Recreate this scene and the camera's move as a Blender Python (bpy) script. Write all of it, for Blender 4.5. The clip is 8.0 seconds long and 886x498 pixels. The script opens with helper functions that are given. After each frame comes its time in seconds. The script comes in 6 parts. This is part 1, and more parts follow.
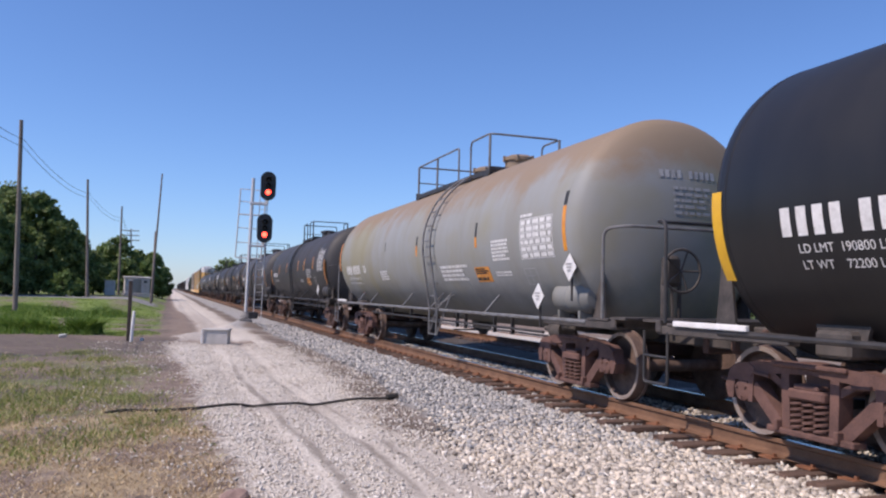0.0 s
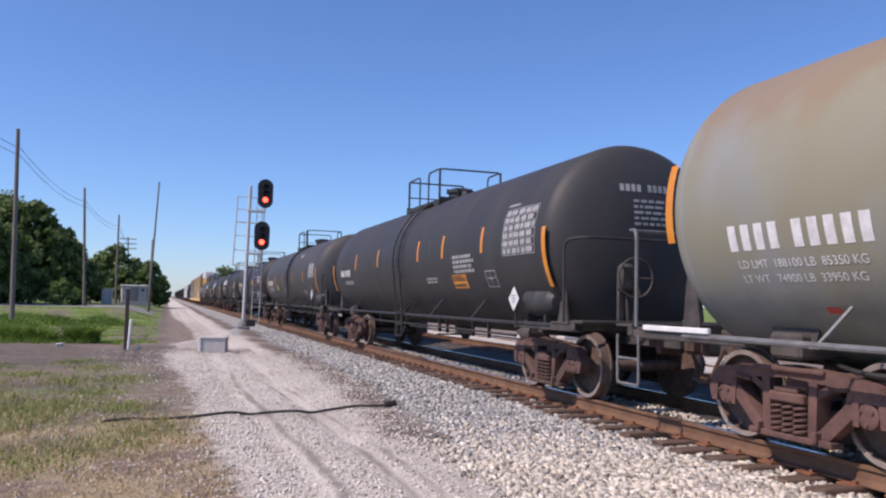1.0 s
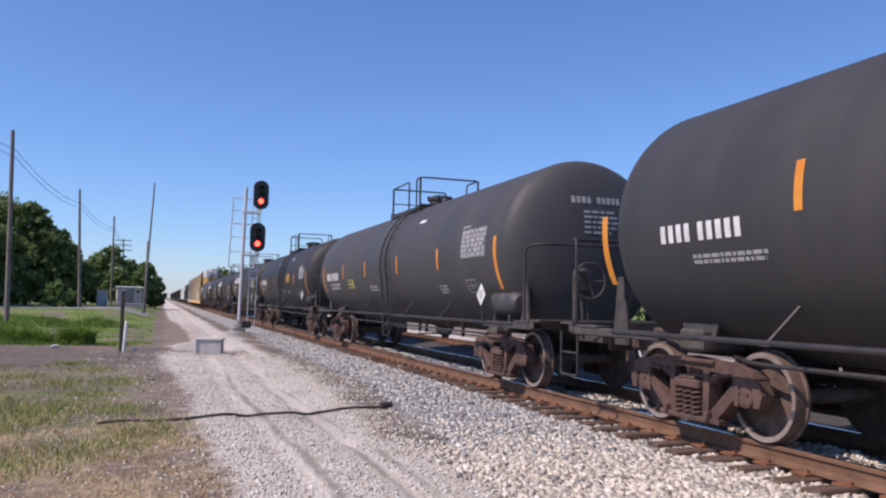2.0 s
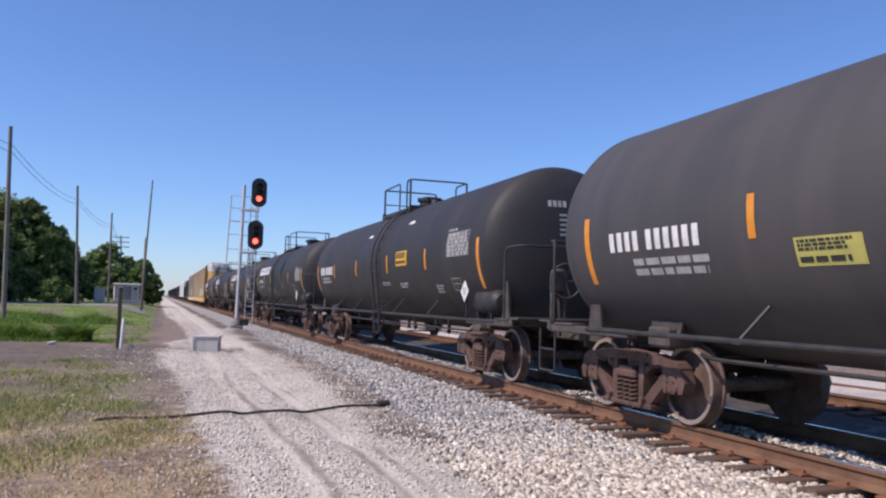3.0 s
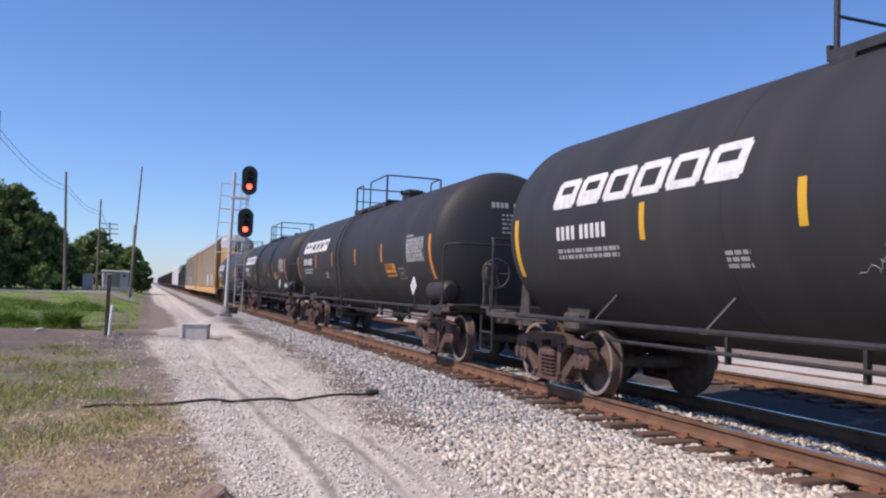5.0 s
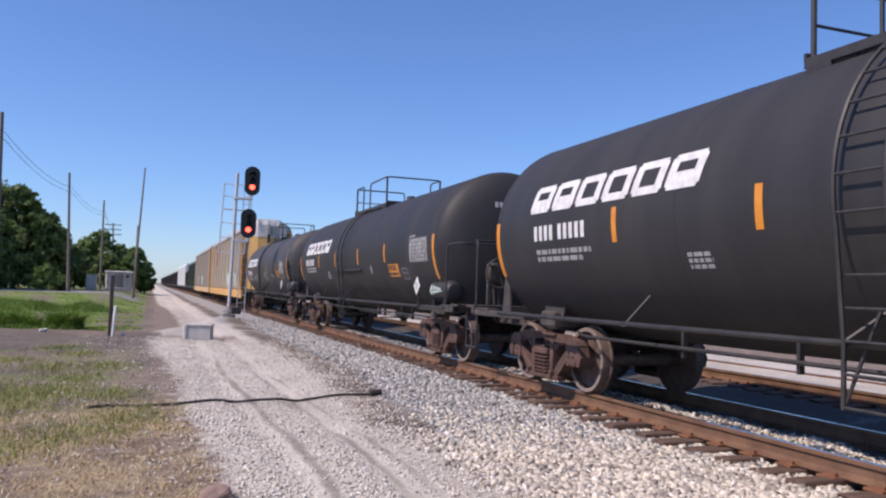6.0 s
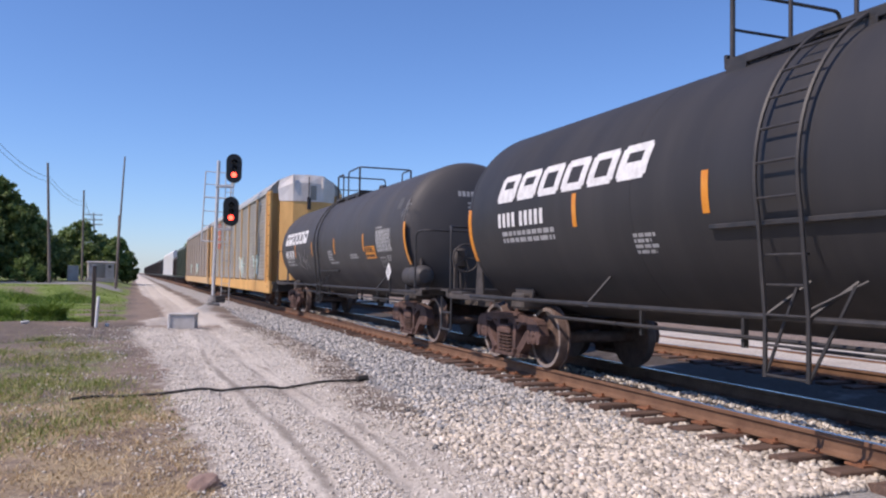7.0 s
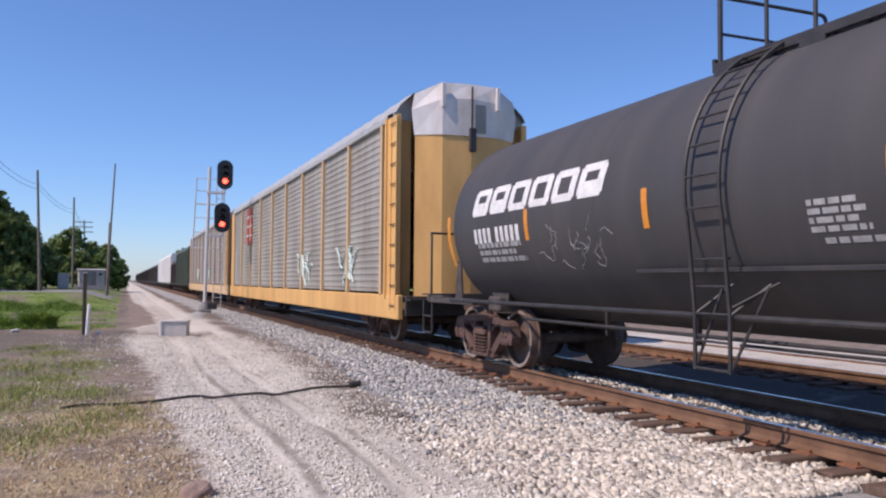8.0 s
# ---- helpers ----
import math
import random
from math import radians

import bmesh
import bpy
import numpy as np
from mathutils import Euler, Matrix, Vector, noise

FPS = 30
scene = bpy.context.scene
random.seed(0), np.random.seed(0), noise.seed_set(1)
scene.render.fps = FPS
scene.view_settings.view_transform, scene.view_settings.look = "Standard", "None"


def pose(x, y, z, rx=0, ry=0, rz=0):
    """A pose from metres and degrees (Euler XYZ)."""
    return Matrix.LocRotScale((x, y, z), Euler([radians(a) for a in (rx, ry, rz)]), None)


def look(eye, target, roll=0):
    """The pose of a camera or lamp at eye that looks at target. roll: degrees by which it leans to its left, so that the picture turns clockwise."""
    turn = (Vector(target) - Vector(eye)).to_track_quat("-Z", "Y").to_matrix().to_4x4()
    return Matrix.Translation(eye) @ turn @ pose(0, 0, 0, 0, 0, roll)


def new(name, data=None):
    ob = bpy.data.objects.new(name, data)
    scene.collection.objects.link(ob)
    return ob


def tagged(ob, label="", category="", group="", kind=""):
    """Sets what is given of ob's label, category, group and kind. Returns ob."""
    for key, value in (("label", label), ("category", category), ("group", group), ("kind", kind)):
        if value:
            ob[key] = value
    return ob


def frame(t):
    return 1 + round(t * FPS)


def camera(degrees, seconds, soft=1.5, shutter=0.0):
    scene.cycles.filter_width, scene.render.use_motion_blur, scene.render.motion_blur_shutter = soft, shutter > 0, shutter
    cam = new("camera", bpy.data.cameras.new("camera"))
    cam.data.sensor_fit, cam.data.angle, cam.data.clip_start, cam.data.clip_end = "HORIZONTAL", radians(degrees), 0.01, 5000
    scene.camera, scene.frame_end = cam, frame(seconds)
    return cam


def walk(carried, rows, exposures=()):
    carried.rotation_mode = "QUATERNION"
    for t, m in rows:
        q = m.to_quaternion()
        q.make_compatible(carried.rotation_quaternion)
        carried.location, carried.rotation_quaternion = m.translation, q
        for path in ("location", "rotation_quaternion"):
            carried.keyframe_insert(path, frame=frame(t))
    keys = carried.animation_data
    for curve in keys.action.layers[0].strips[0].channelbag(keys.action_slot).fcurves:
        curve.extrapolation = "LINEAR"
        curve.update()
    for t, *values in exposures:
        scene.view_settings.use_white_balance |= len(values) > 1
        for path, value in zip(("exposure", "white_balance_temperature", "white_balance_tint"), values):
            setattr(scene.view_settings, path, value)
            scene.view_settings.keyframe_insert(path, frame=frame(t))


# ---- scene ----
cam = camera(58.49, 8.0, soft=2.2)
EYE = 1.643                     # eye above the gravel road
PATH = [
    (0, pose(0, 0, EYE, 93.330, -1.519, -19.045)),
    (0.5, pose(0, 0, EYE, 93.313, -1.554, -19.276)),
    (1, pose(0, 0, EYE, 93.815, -1.214, -19.207)),
    (1.5, pose(0, 0, EYE, 93.950, -1.055, -19.415)),
    (3, pose(0, 0, EYE, 93.822, -1.463, -19.670)),
    (3.5, pose(0, 0, EYE, 93.796, -1.300, -19.906)),
    (4, pose(0, 0, EYE, 93.218, -1.158, -20.356)),
    (4.5, pose(0, 0, EYE, 93.095, -1.833, -20.529)),
    (6, pose(0, 0, EYE, 93.113, -1.870, -20.185)),
    (6.5, pose(0, 0, EYE, 92.345, -0.950, -20.951)),
    (7, pose(0, 0, EYE, 92.040, -0.890, -21.287)),
    (7.5, pose(0, 0, EYE, 92.372, -0.467, -21.366)),
    (8, pose(0, 0, EYE, 92.396, -0.440, -21.843))]
walk(cam, PATH)

# ---- world and light ----
SUN_EL, SUN_AZ = radians(50), radians(-97)      # azimuth from +Y towards +X
world = bpy.data.worlds.new("sky")
scene.world = world
world.use_nodes = True
wn = world.node_tree.nodes
sky = wn.new("ShaderNodeTexSky")
sky.sky_type = "NISHITA"
sky.sun_disc = False
sky.sun_elevation, sky.sun_rotation = SUN_EL, SUN_AZ
sky.altitude, sky.air_density, sky.dust_density, sky.ozone_density = 100, 1.0, 0.3, 10.0
wn["Background"].inputs["Strength"].default_value = 0.142
world.node_tree.links.new(sky.outputs[0], wn["Background"].inputs["Color"])
sun_way = Vector((math.sin(SUN_AZ) * math.cos(SUN_EL), math.cos(SUN_AZ) * math.cos(SUN_EL), math.sin(SUN_EL)))
sun = new("sun", bpy.data.lights.new("sun", "SUN"))
sun.data.energy, sun.data.angle, sun.data.color = 4.4, radians(0.5), (1.0, 0.87, 0.71)
sun.matrix_world = look(sun_way * 60, (0, 0, 0))
scene.view_settings.exposure = 0.05
scene.view_settings.use_white_balance = True
scene.view_settings.white_balance_temperature, scene.view_settings.white_balance_tint = 6200, 21

# ---- materials ----
def links(mat):
    nt = mat.node_tree
    return nt.nodes, nt.links.new


def base(name, rough=0.6, metal=0.0):
    mat = bpy.data.materials.new(name)
    mat.use_nodes = True
    b = mat.node_tree.nodes["Principled BSDF"]
    b.inputs["Roughness"].default_value, b.inputs["Metallic"].default_value = rough, metal
    return mat, b


def noise_tex(mat, scale, detail=4, coord=None, rough=0.6, stretch=None):
    n, ln = links(mat)
    tc = n.new("ShaderNodeTexCoord")
    src = tc.outputs["Object"]
    if stretch:
        mp = n.new("ShaderNodeMapping")
        mp.inputs["Scale"].default_value = stretch
        ln(src, mp.inputs[0])
        src = mp.outputs[0]
    t = n.new("ShaderNodeTexNoise")
    t.inputs["Scale"].default_value, t.inputs["Detail"].default_value, t.inputs["Roughness"].default_value = scale, detail, rough
    ln(src, t.inputs["Vector"])
    return t.outputs["Fac"]


def ramp(mat, fac, stops):
    n, ln = links(mat)
    r = n.new("ShaderNodeValToRGB")
    e = r.color_ramp.elements
    while len(e) < len(stops):
        e.new(0.5)
    for k, (p, c) in zip(e, stops):
        k.position, k.color = p, (*c, 1)
    ln(fac, r.inputs[0])
    return r.outputs[0]


def mix(mat, fac, a, b):
    n, ln = links(mat)
    m = n.new("ShaderNodeMix")
    m.data_type = "RGBA"
    for sock, v in ((m.inputs[0], fac), (m.inputs[6], a), (m.inputs[7], b)):
        if isinstance(v, (int, float)):
            sock.default_value = v
        elif isinstance(v, tuple):
            sock.default_value = (*v, 1)
        else:
            ln(v, sock)
    return m.outputs[2]


def math_node(mat, op, a, b=0.5, clamp=False):
    n, ln = links(mat)
    m = n.new("ShaderNodeMath")
    m.operation, m.use_clamp = op, clamp
    for sock, v in zip(m.inputs, (a, b)):
        if isinstance(v, (int, float)):
            sock.default_value = v
        else:
            ln(v, sock)
    return m.outputs[0]


def bump(mat, b, height, strength=0.3, dist=0.01):
    n, ln = links(mat)
    k = n.new("ShaderNodeBump")
    k.inputs["Strength"].default_value, k.inputs["Distance"].default_value = strength, dist
    ln(height, k.inputs["Height"])
    ln(k.outputs[0], b.inputs["Normal"])


def worn(name, c1, c2, scale=6, rough=0.6, metal=0.0, fine=60, relief=0.2, spread=(0.35, 0.65), stretch=None):
    """Two tones in large patches, broken by fine grain."""
    mat, b = base(name, rough, metal)
    n, ln = links(mat)
    big = noise_tex(mat, scale, 5, stretch=stretch)
    small = noise_tex(mat, fine, 3)
    f = math_node(mat, "ADD", math_node(mat, "MULTIPLY", big, 0.7), math_node(mat, "MULTIPLY", small, 0.3))
    ln(ramp(mat, f, [(spread[0], c1), (spread[1], c2)]), b.inputs["Base Color"])
    bump(mat, b, small, relief, 0.005)
    return mat


def tank_paint(name, colour, dust, rust=None, rough=0.56):
    """Weathered tank paint: dust streaks running down the shell, a film of dirt along the top. With rust, also a darker
    tone towards the bottom.
    """
    mat, b = base(name, rough)
    n, ln = links(mat)
    streak = noise_tex(mat, 1.0, 5, stretch=(0.4, 2.6, 0.35))
    patch = noise_tex(mat, 0.45, 4)
    grain = noise_tex(mat, 40, 3)
    c = mix(mat, math_node(mat, "MULTIPLY", ramp(mat, streak, [(0.42, (0, 0, 0)), (0.75, (1, 1, 1))]), 0.35), colour, dust)
    c = mix(mat, math_node(mat, "MULTIPLY", ramp(mat, patch, [(0.45, (0, 0, 0)), (0.7, (1, 1, 1))]), 0.25), c, dust)
    if rust:
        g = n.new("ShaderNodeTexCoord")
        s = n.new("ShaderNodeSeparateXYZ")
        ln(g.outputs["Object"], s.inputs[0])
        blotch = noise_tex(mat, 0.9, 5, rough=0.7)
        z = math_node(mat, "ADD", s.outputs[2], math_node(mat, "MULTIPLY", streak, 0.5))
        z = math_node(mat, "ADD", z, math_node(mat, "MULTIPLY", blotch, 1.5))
        olive = math_node(mat, "MULTIPLY", ramp(mat, noise_tex(mat, 0.33, 4), [(0.46, (0, 0, 0)), (0.62, (1, 1, 1))]), 0.6)
        c = mix(mat, olive, c, (0.245, 0.215, 0.1))
        c = mix(mat, math_node(mat, "MULTIPLY", ramp(mat, math_node(mat, "DIVIDE", z, 6.0), [(0.655, (0, 0, 0)), (0.73, (1, 1, 1))]), 0.85), c, rust)
        # Darker grey towards the bottom of the shell, with an uneven edge.
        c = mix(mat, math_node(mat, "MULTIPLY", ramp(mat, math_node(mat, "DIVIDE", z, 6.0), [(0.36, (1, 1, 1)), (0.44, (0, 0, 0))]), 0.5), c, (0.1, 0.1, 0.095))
    ln(c, b.inputs["Base Color"])
    b.inputs["Specular IOR Level"].default_value = 0.35
    ln(ramp(mat, patch, [(0.3, (rough - 0.06,) * 3), (0.7, (rough + 0.14,) * 3)]), b.inputs["Roughness"])
    bump(mat, b, grain, 0.05, 0.003)
    return mat


BLACK = tank_paint("black_tank_paint", (0.029, 0.028, 0.029), (0.062, 0.058, 0.055))
FRESH_BLACK = tank_paint("fresh_black_tank_paint", (0.014, 0.014, 0.015), (0.03, 0.029, 0.028), None, 0.42)
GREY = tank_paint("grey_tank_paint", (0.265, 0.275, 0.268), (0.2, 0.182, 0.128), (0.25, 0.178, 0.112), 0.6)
CHAR = tank_paint("charcoal_tank_paint", (0.054, 0.052, 0.053), (0.1, 0.093, 0.088))
DARK_CHAR = tank_paint("dark_charcoal_tank_paint", (0.039, 0.038, 0.039), (0.076, 0.071, 0.067))
STEEL_DARK = worn("dark_painted_steel", (0.018, 0.018, 0.019), (0.05, 0.045, 0.042), 5, 0.55)
STEEL_GREY = worn("grey_painted_steel", (0.2, 0.205, 0.21), (0.11, 0.1, 0.09), 5, 0.5)
TRUCK = worn("rusty_cast_steel", (0.05, 0.03, 0.024), (0.15, 0.085, 0.066), 4, 0.85, relief=0.5)
TRUCK_RED = worn("red_rust_cast_steel", (0.075, 0.04, 0.033), (0.17, 0.09, 0.07), 4, 0.85, relief=0.5)
WHEEL = worn("wheel_steel", (0.07, 0.045, 0.036), (0.17, 0.115, 0.09), 7, 0.75, 0.1)
TREAD = worn("polished_wheel_rim", (0.26, 0.2, 0.165), (0.42, 0.35, 0.3), 9, 0.5, 0.35)
RAIL_SIDE = worn("rusty_rail", (0.11, 0.055, 0.03), (0.21, 0.115, 0.065), 3, 0.85, relief=0.5)
RAIL_TOP = worn("polished_rail_head", (0.35, 0.34, 0.33), (0.5, 0.5, 0.5), 4, 0.22, 1.0)
TIE = worn("weathered_tie_timber", (0.06, 0.038, 0.028), (0.17, 0.105, 0.075), 3, 0.9, relief=0.8, stretch=(0.4, 4, 4))
PLATE = worn("rusty_tie_plate", (0.15, 0.06, 0.03), (0.28, 0.12, 0.055), 8, 0.85)
ORANGE = worn("orange_reflective_sheet", (0.6, 0.2, 0.015), (0.72, 0.3, 0.03), 6, 0.4, relief=0.03)
YELLOW = worn("yellow_sheet", (0.72, 0.42, 0.02), (0.62, 0.34, 0.02), 6, 0.45, relief=0.03)
WHITE = worn("white_stencil_paint", (0.78, 0.78, 0.76), (0.55, 0.54, 0.52), 9, 0.6, relief=0.03)
DULL_WHITE = worn("dull_stencil_paint", (0.42, 0.42, 0.41), (0.24, 0.24, 0.235), 9, 0.7, relief=0.03)
DULL_DARK = worn("faded_grey_mark", (0.09, 0.09, 0.09), (0.06, 0.06, 0.06), 9, 0.7, relief=0.03)
PALE_YELLOW = worn("pale_yellow_sheet", (0.5, 0.46, 0.12), (0.4, 0.37, 0.1), 6, 0.5, relief=0.03)
GRIME = worn("grimy_steel", (0.035, 0.031, 0.029), (0.1, 0.085, 0.075), 4, 0.75)
SHINGLE = worn("grey_shingle", (0.16, 0.155, 0.15), (0.24, 0.23, 0.22), 6, 0.9)
INK = worn("black_ink", (0.02, 0.02, 0.02), (0.035, 0.035, 0.035), 9, 0.6, relief=0.03)
RED_INK = worn("red_sheet", (0.5, 0.045, 0.03), (0.38, 0.04, 0.03), 6, 0.5, relief=0.03)
GALV = worn("galvanised_steel", (0.5, 0.5, 0.5), (0.64, 0.64, 0.63), 7, 0.5, 0.25)
ALU = worn("dull_aluminium_paint", (0.4, 0.39, 0.35), (0.53, 0.52, 0.48), 3, 0.45, 0.2)
CONCRETE = worn("pale_concrete", (0.42, 0.4, 0.365), (0.57, 0.545, 0.51), 4, 0.9, relief=0.4)
WHITE_PAINT = worn("white_post_paint", (0.8, 0.8, 0.78), (0.62, 0.6, 0.56), 5, 0.6)
POLE = worn("weathered_pole_timber", (0.12, 0.1, 0.085), (0.25, 0.215, 0.185), 3, 0.9, relief=0.6, stretch=(4, 4, 0.4))
HEAD = worn("black_signal_paint", (0.008, 0.008, 0.009), (0.02, 0.02, 0.02), 5, 0.45)
RACK_YELLOW = worn("faded_yellow_paint", (0.76, 0.45, 0.15), (0.5, 0.27, 0.085), 1.1, 0.6, stretch=(1, 1, 0.3))
RACK_GREY = worn("zinc_grey_panel", (0.37, 0.36, 0.32), (0.22, 0.2, 0.165), 1.1, 0.6, 0.0, stretch=(1, 1, 0.3))
RACK_POST = worn("faded_tan_paint", (0.66, 0.46, 0.25), (0.52, 0.35, 0.18), 1.6, 0.65, stretch=(1, 1, 0.3))
RACK_BROWN = worn("brown_dirty_panel", (0.27, 0.225, 0.185), (0.37, 0.325, 0.275), 1.4, 0.65, stretch=(1, 1, 0.3))
HOOD = worn("stained_galvanised_hood", (0.82, 0.8, 0.77), (0.5, 0.44, 0.38), 1.5, 0.5, 0.1, stretch=(1, 1, 0.35))
ZINC_STAIN = worn("stained_zinc", (0.66, 0.65, 0.62), (0.46, 0.41, 0.37), 2.2, 0.6, 0.0)
HOPPER_WHITE = worn("white_car_paint", (0.72, 0.72, 0.7), (0.6, 0.58, 0.55), 1.2, 0.6, stretch=(1, 1, 0.3))
GREEN_CAR = worn("dark_green_car_paint", (0.05, 0.075, 0.055), (0.09, 0.1, 0.07), 1.4, 0.6)
BROWN_CAR = worn("dark_brown_car_paint", (0.045, 0.03, 0.026), (0.08, 0.055, 0.045), 1.4, 0.7)
ROCK = worn("pinkish_brown_rock", (0.2, 0.13, 0.105), (0.33, 0.235, 0.19), 9, 0.9, relief=0.6)
CABLE = worn("black_rubber_cable", (0.02, 0.019, 0.018), (0.05, 0.045, 0.04), 9, 0.8)
GRAFFITI = worn("pale_spray_paint", (0.45, 0.6, 0.55), (0.62, 0.68, 0.62), 3, 0.7)


def glow(name, colour, strength):
    mat, b = base(name, 0.2)
    b.inputs["Base Color"].default_value = (*colour, 1)
    b.inputs["Emission Color"].default_value = (*colour, 1)
    b.inputs["Emission Strength"].default_value = strength
    return mat


RED_LENS = glow("lit_red_lens", (1.0, 0.06, 0.03), 7.0)
CLEAR_DARK = worn("unlit_lens", (0.01, 0.012, 0.012), (0.02, 0.02, 0.02), 9, 0.1)


def varied(name, stops, rough=0.9, island=True, translucent=0.0):
    """One tone per piece."""
    mat, b = base(name, rough)
    n, ln = links(mat)
    if island:
        src = n.new("ShaderNodeNewGeometry").outputs["Random Per Island"]
    else:
        src = n.new("ShaderNodeObjectInfo").outputs["Random"]
    ln(ramp(mat, src, stops), b.inputs["Base Color"])
    if translucent:
        t = n.new("ShaderNodeBsdfTranslucent")
        ln(ramp(mat, src, stops), t.inputs[0])
        m = n.new("ShaderNodeMixShader")
        m.inputs[0].default_value = translucent
        ln(b.outputs[0], m.inputs[1])
        ln(t.outputs[0], m.inputs[2])
        ln(m.outputs[0], n["Material Output"].inputs[0])
    return mat


STONE = varied("ballast_stone", [(0.0, (0.11, 0.11, 0.11)), (0.3, (0.27, 0.272, 0.27)), (0.65, (0.41, 0.405, 0.39)), (0.88, (0.53, 0.49, 0.43)), (1.0, (0.66, 0.63, 0.58))])
STONE_WARM = varied("cream_ballast_stone", [(0.0, (0.24, 0.21, 0.175)), (0.3, (0.46, 0.41, 0.34)), (0.65, (0.62, 0.56, 0.475)), (0.88, (0.7, 0.61, 0.48)), (1.0, (0.8, 0.76, 0.69))])
PEBBLE = varied("road_pebble", [(0.0, (0.38, 0.335, 0.28)), (0.5, (0.6, 0.55, 0.475)), (1.0, (0.8, 0.76, 0.69))])
CRIB = varied("foul_shadeed_crib_stone", [(0.0, (0.2, 0.165, 0.13)), (0.4, (0.45, 0.4, 0.33)), (0.8, (0.65, 0.6, 0.52)), (1.0, (0.76, 0.71, 0.63))])
BLADE = varied("grass_blade", [(0.0, (0.06, 0.12, 0.015)), (0.5, (0.14, 0.25, 0.03)), (1.0, (0.27, 0.36, 0.08))], 0.7, True, 0.35)
WEED = varied("pale_weed_blade", [(0.0, (0.13, 0.18, 0.035)), (0.45, (0.25, 0.3, 0.07)), (0.75, (0.42, 0.4, 0.16)), (1.0, (0.56, 0.46, 0.27))], 0.75, True, 0.3)
SHORT_GRASS = varied("short_sunlit_grass", [(0.0, (0.11, 0.18, 0.025)), (0.5, (0.22, 0.33, 0.05)), (1.0, (0.38, 0.42, 0.12))], 0.7, True, 0.4)
STRAW = varied("dry_straw", [(0.0, (0.3, 0.21, 0.11)), (0.5, (0.54, 0.41, 0.23)), (1.0, (0.72, 0.59, 0.38))], 0.8, True, 0.2)
LEAF = varied("tree_leaf", [(0.0, (0.07, 0.11, 0.028)), (0.5, (0.15, 0.215, 0.06)), (1.0, (0.26, 0.32, 0.1))], 0.6, True, 0.3)
LEAF_LIGHT = varied("bush_leaf", [(0.0, (0.08, 0.14, 0.03)), (0.5, (0.15, 0.23, 0.055)), (1.0, (0.24, 0.32, 0.1))], 0.6, True, 0.35)
BARK = worn("bark", (0.05, 0.037, 0.028), (0.12, 0.09, 0.07), 4, 0.9, relief=0.8, stretch=(4, 4, 0.5))


# ---- mesh helpers ----
def finish(bm, mat, smooth=False, name="piece"):
    me = bpy.data.meshes.new(name)
    bmesh.ops.recalc_face_normals(bm, faces=bm.faces)
    bm.to_mesh(me)
    bm.free()
    me.materials.append(mat)
    if smooth:
        me.polygons.foreach_set("use_smooth", [True] * len(me.polygons))
        me.set_sharp_from_angle(angle=radians(40))
    return me


def part(name, data, mat=None, parent=None, label="", at=None, smooth=False):
    """One mesh object under a thing or a part; data is a bmesh or a ready mesh."""
    if isinstance(data, bmesh.types.BMesh):
        data = finish(data, mat, smooth, name)
    ob = new(name, data)
    if parent:
        ob.parent = parent
    if at:
        ob.matrix_basis = at
    return tagged(ob, label)


def box(bm, c, s, bevel=0.0, m=None):
    r = bmesh.ops.create_cube(bm, size=1.0)["verts"]
    bmesh.ops.scale(bm, vec=s, verts=r)
    if bevel:
        ed = list({e for v in r for e in v.link_edges})
        r2 = bmesh.ops.bevel(bm, geom=ed, offset=bevel, segments=1, affect="EDGES", profile=0.5)
        r = list({v for f in r2["faces"] for v in f.verts} | {v for v in r if v.is_valid})
    if m is not None:
        bmesh.ops.transform(bm, matrix=m, verts=r)
    bmesh.ops.translate(bm, vec=c, verts=r)
    return bm


def tube(bm, pts, r, n=8, closed_ends=True, r2=None):
    pts = [Vector(p) for p in pts]
    rings = []
    up = None
    for i, p in enumerate(pts):
        a, b = pts[max(i - 1, 0)], pts[min(i + 1, len(pts) - 1)]
        d = (b - a).normalized()
        if up is None:
            up = Vector((0, 0, 1)) if abs(d.z) < 0.9 else Vector((0, 1, 0))
        s = d.cross(up)
        if s.length < 1e-4:
            s = d.orthogonal()
        s.normalize()
        up = s.cross(d).normalized()
        k = 1.0
        if 0 < i < len(pts) - 1:
            c = (pts[i] - pts[i - 1]).normalized().dot(d)
            k = 1 / max(c, 0.5)
        rr = r if r2 is None else r + (r2 - r) * i / (len(pts) - 1)
        rings.append([bm.verts.new(p + rr * (s * math.cos(t) + up * math.sin(t) * k)) for t in (2 * math.pi * j / n for j in range(n))])
    for a, b in zip(rings, rings[1:]):
        for j in range(n):
            bm.faces.new((a[j], a[(j + 1) % n], b[(j + 1) % n], b[j]))
    if closed_ends:
        bm.faces.new(rings[0][::-1])
        bm.faces.new(rings[-1])
    return bm


def fillet(pts, rad, n=4):
    pts = [Vector(p) for p in pts]
    out = [pts[0]]
    for a, b, c in zip(pts, pts[1:], pts[2:]):
        u, w = (a - b), (c - b)
        k = min(rad, u.length * 0.45, w.length * 0.45)
        p, q = b + u.normalized() * k, b + w.normalized() * k
        for i in range(n + 1):
            t = i / n
            out.append(p * (1 - t) ** 2 + b * 2 * t * (1 - t) + q * t * t)
    out.append(pts[-1])
    return out


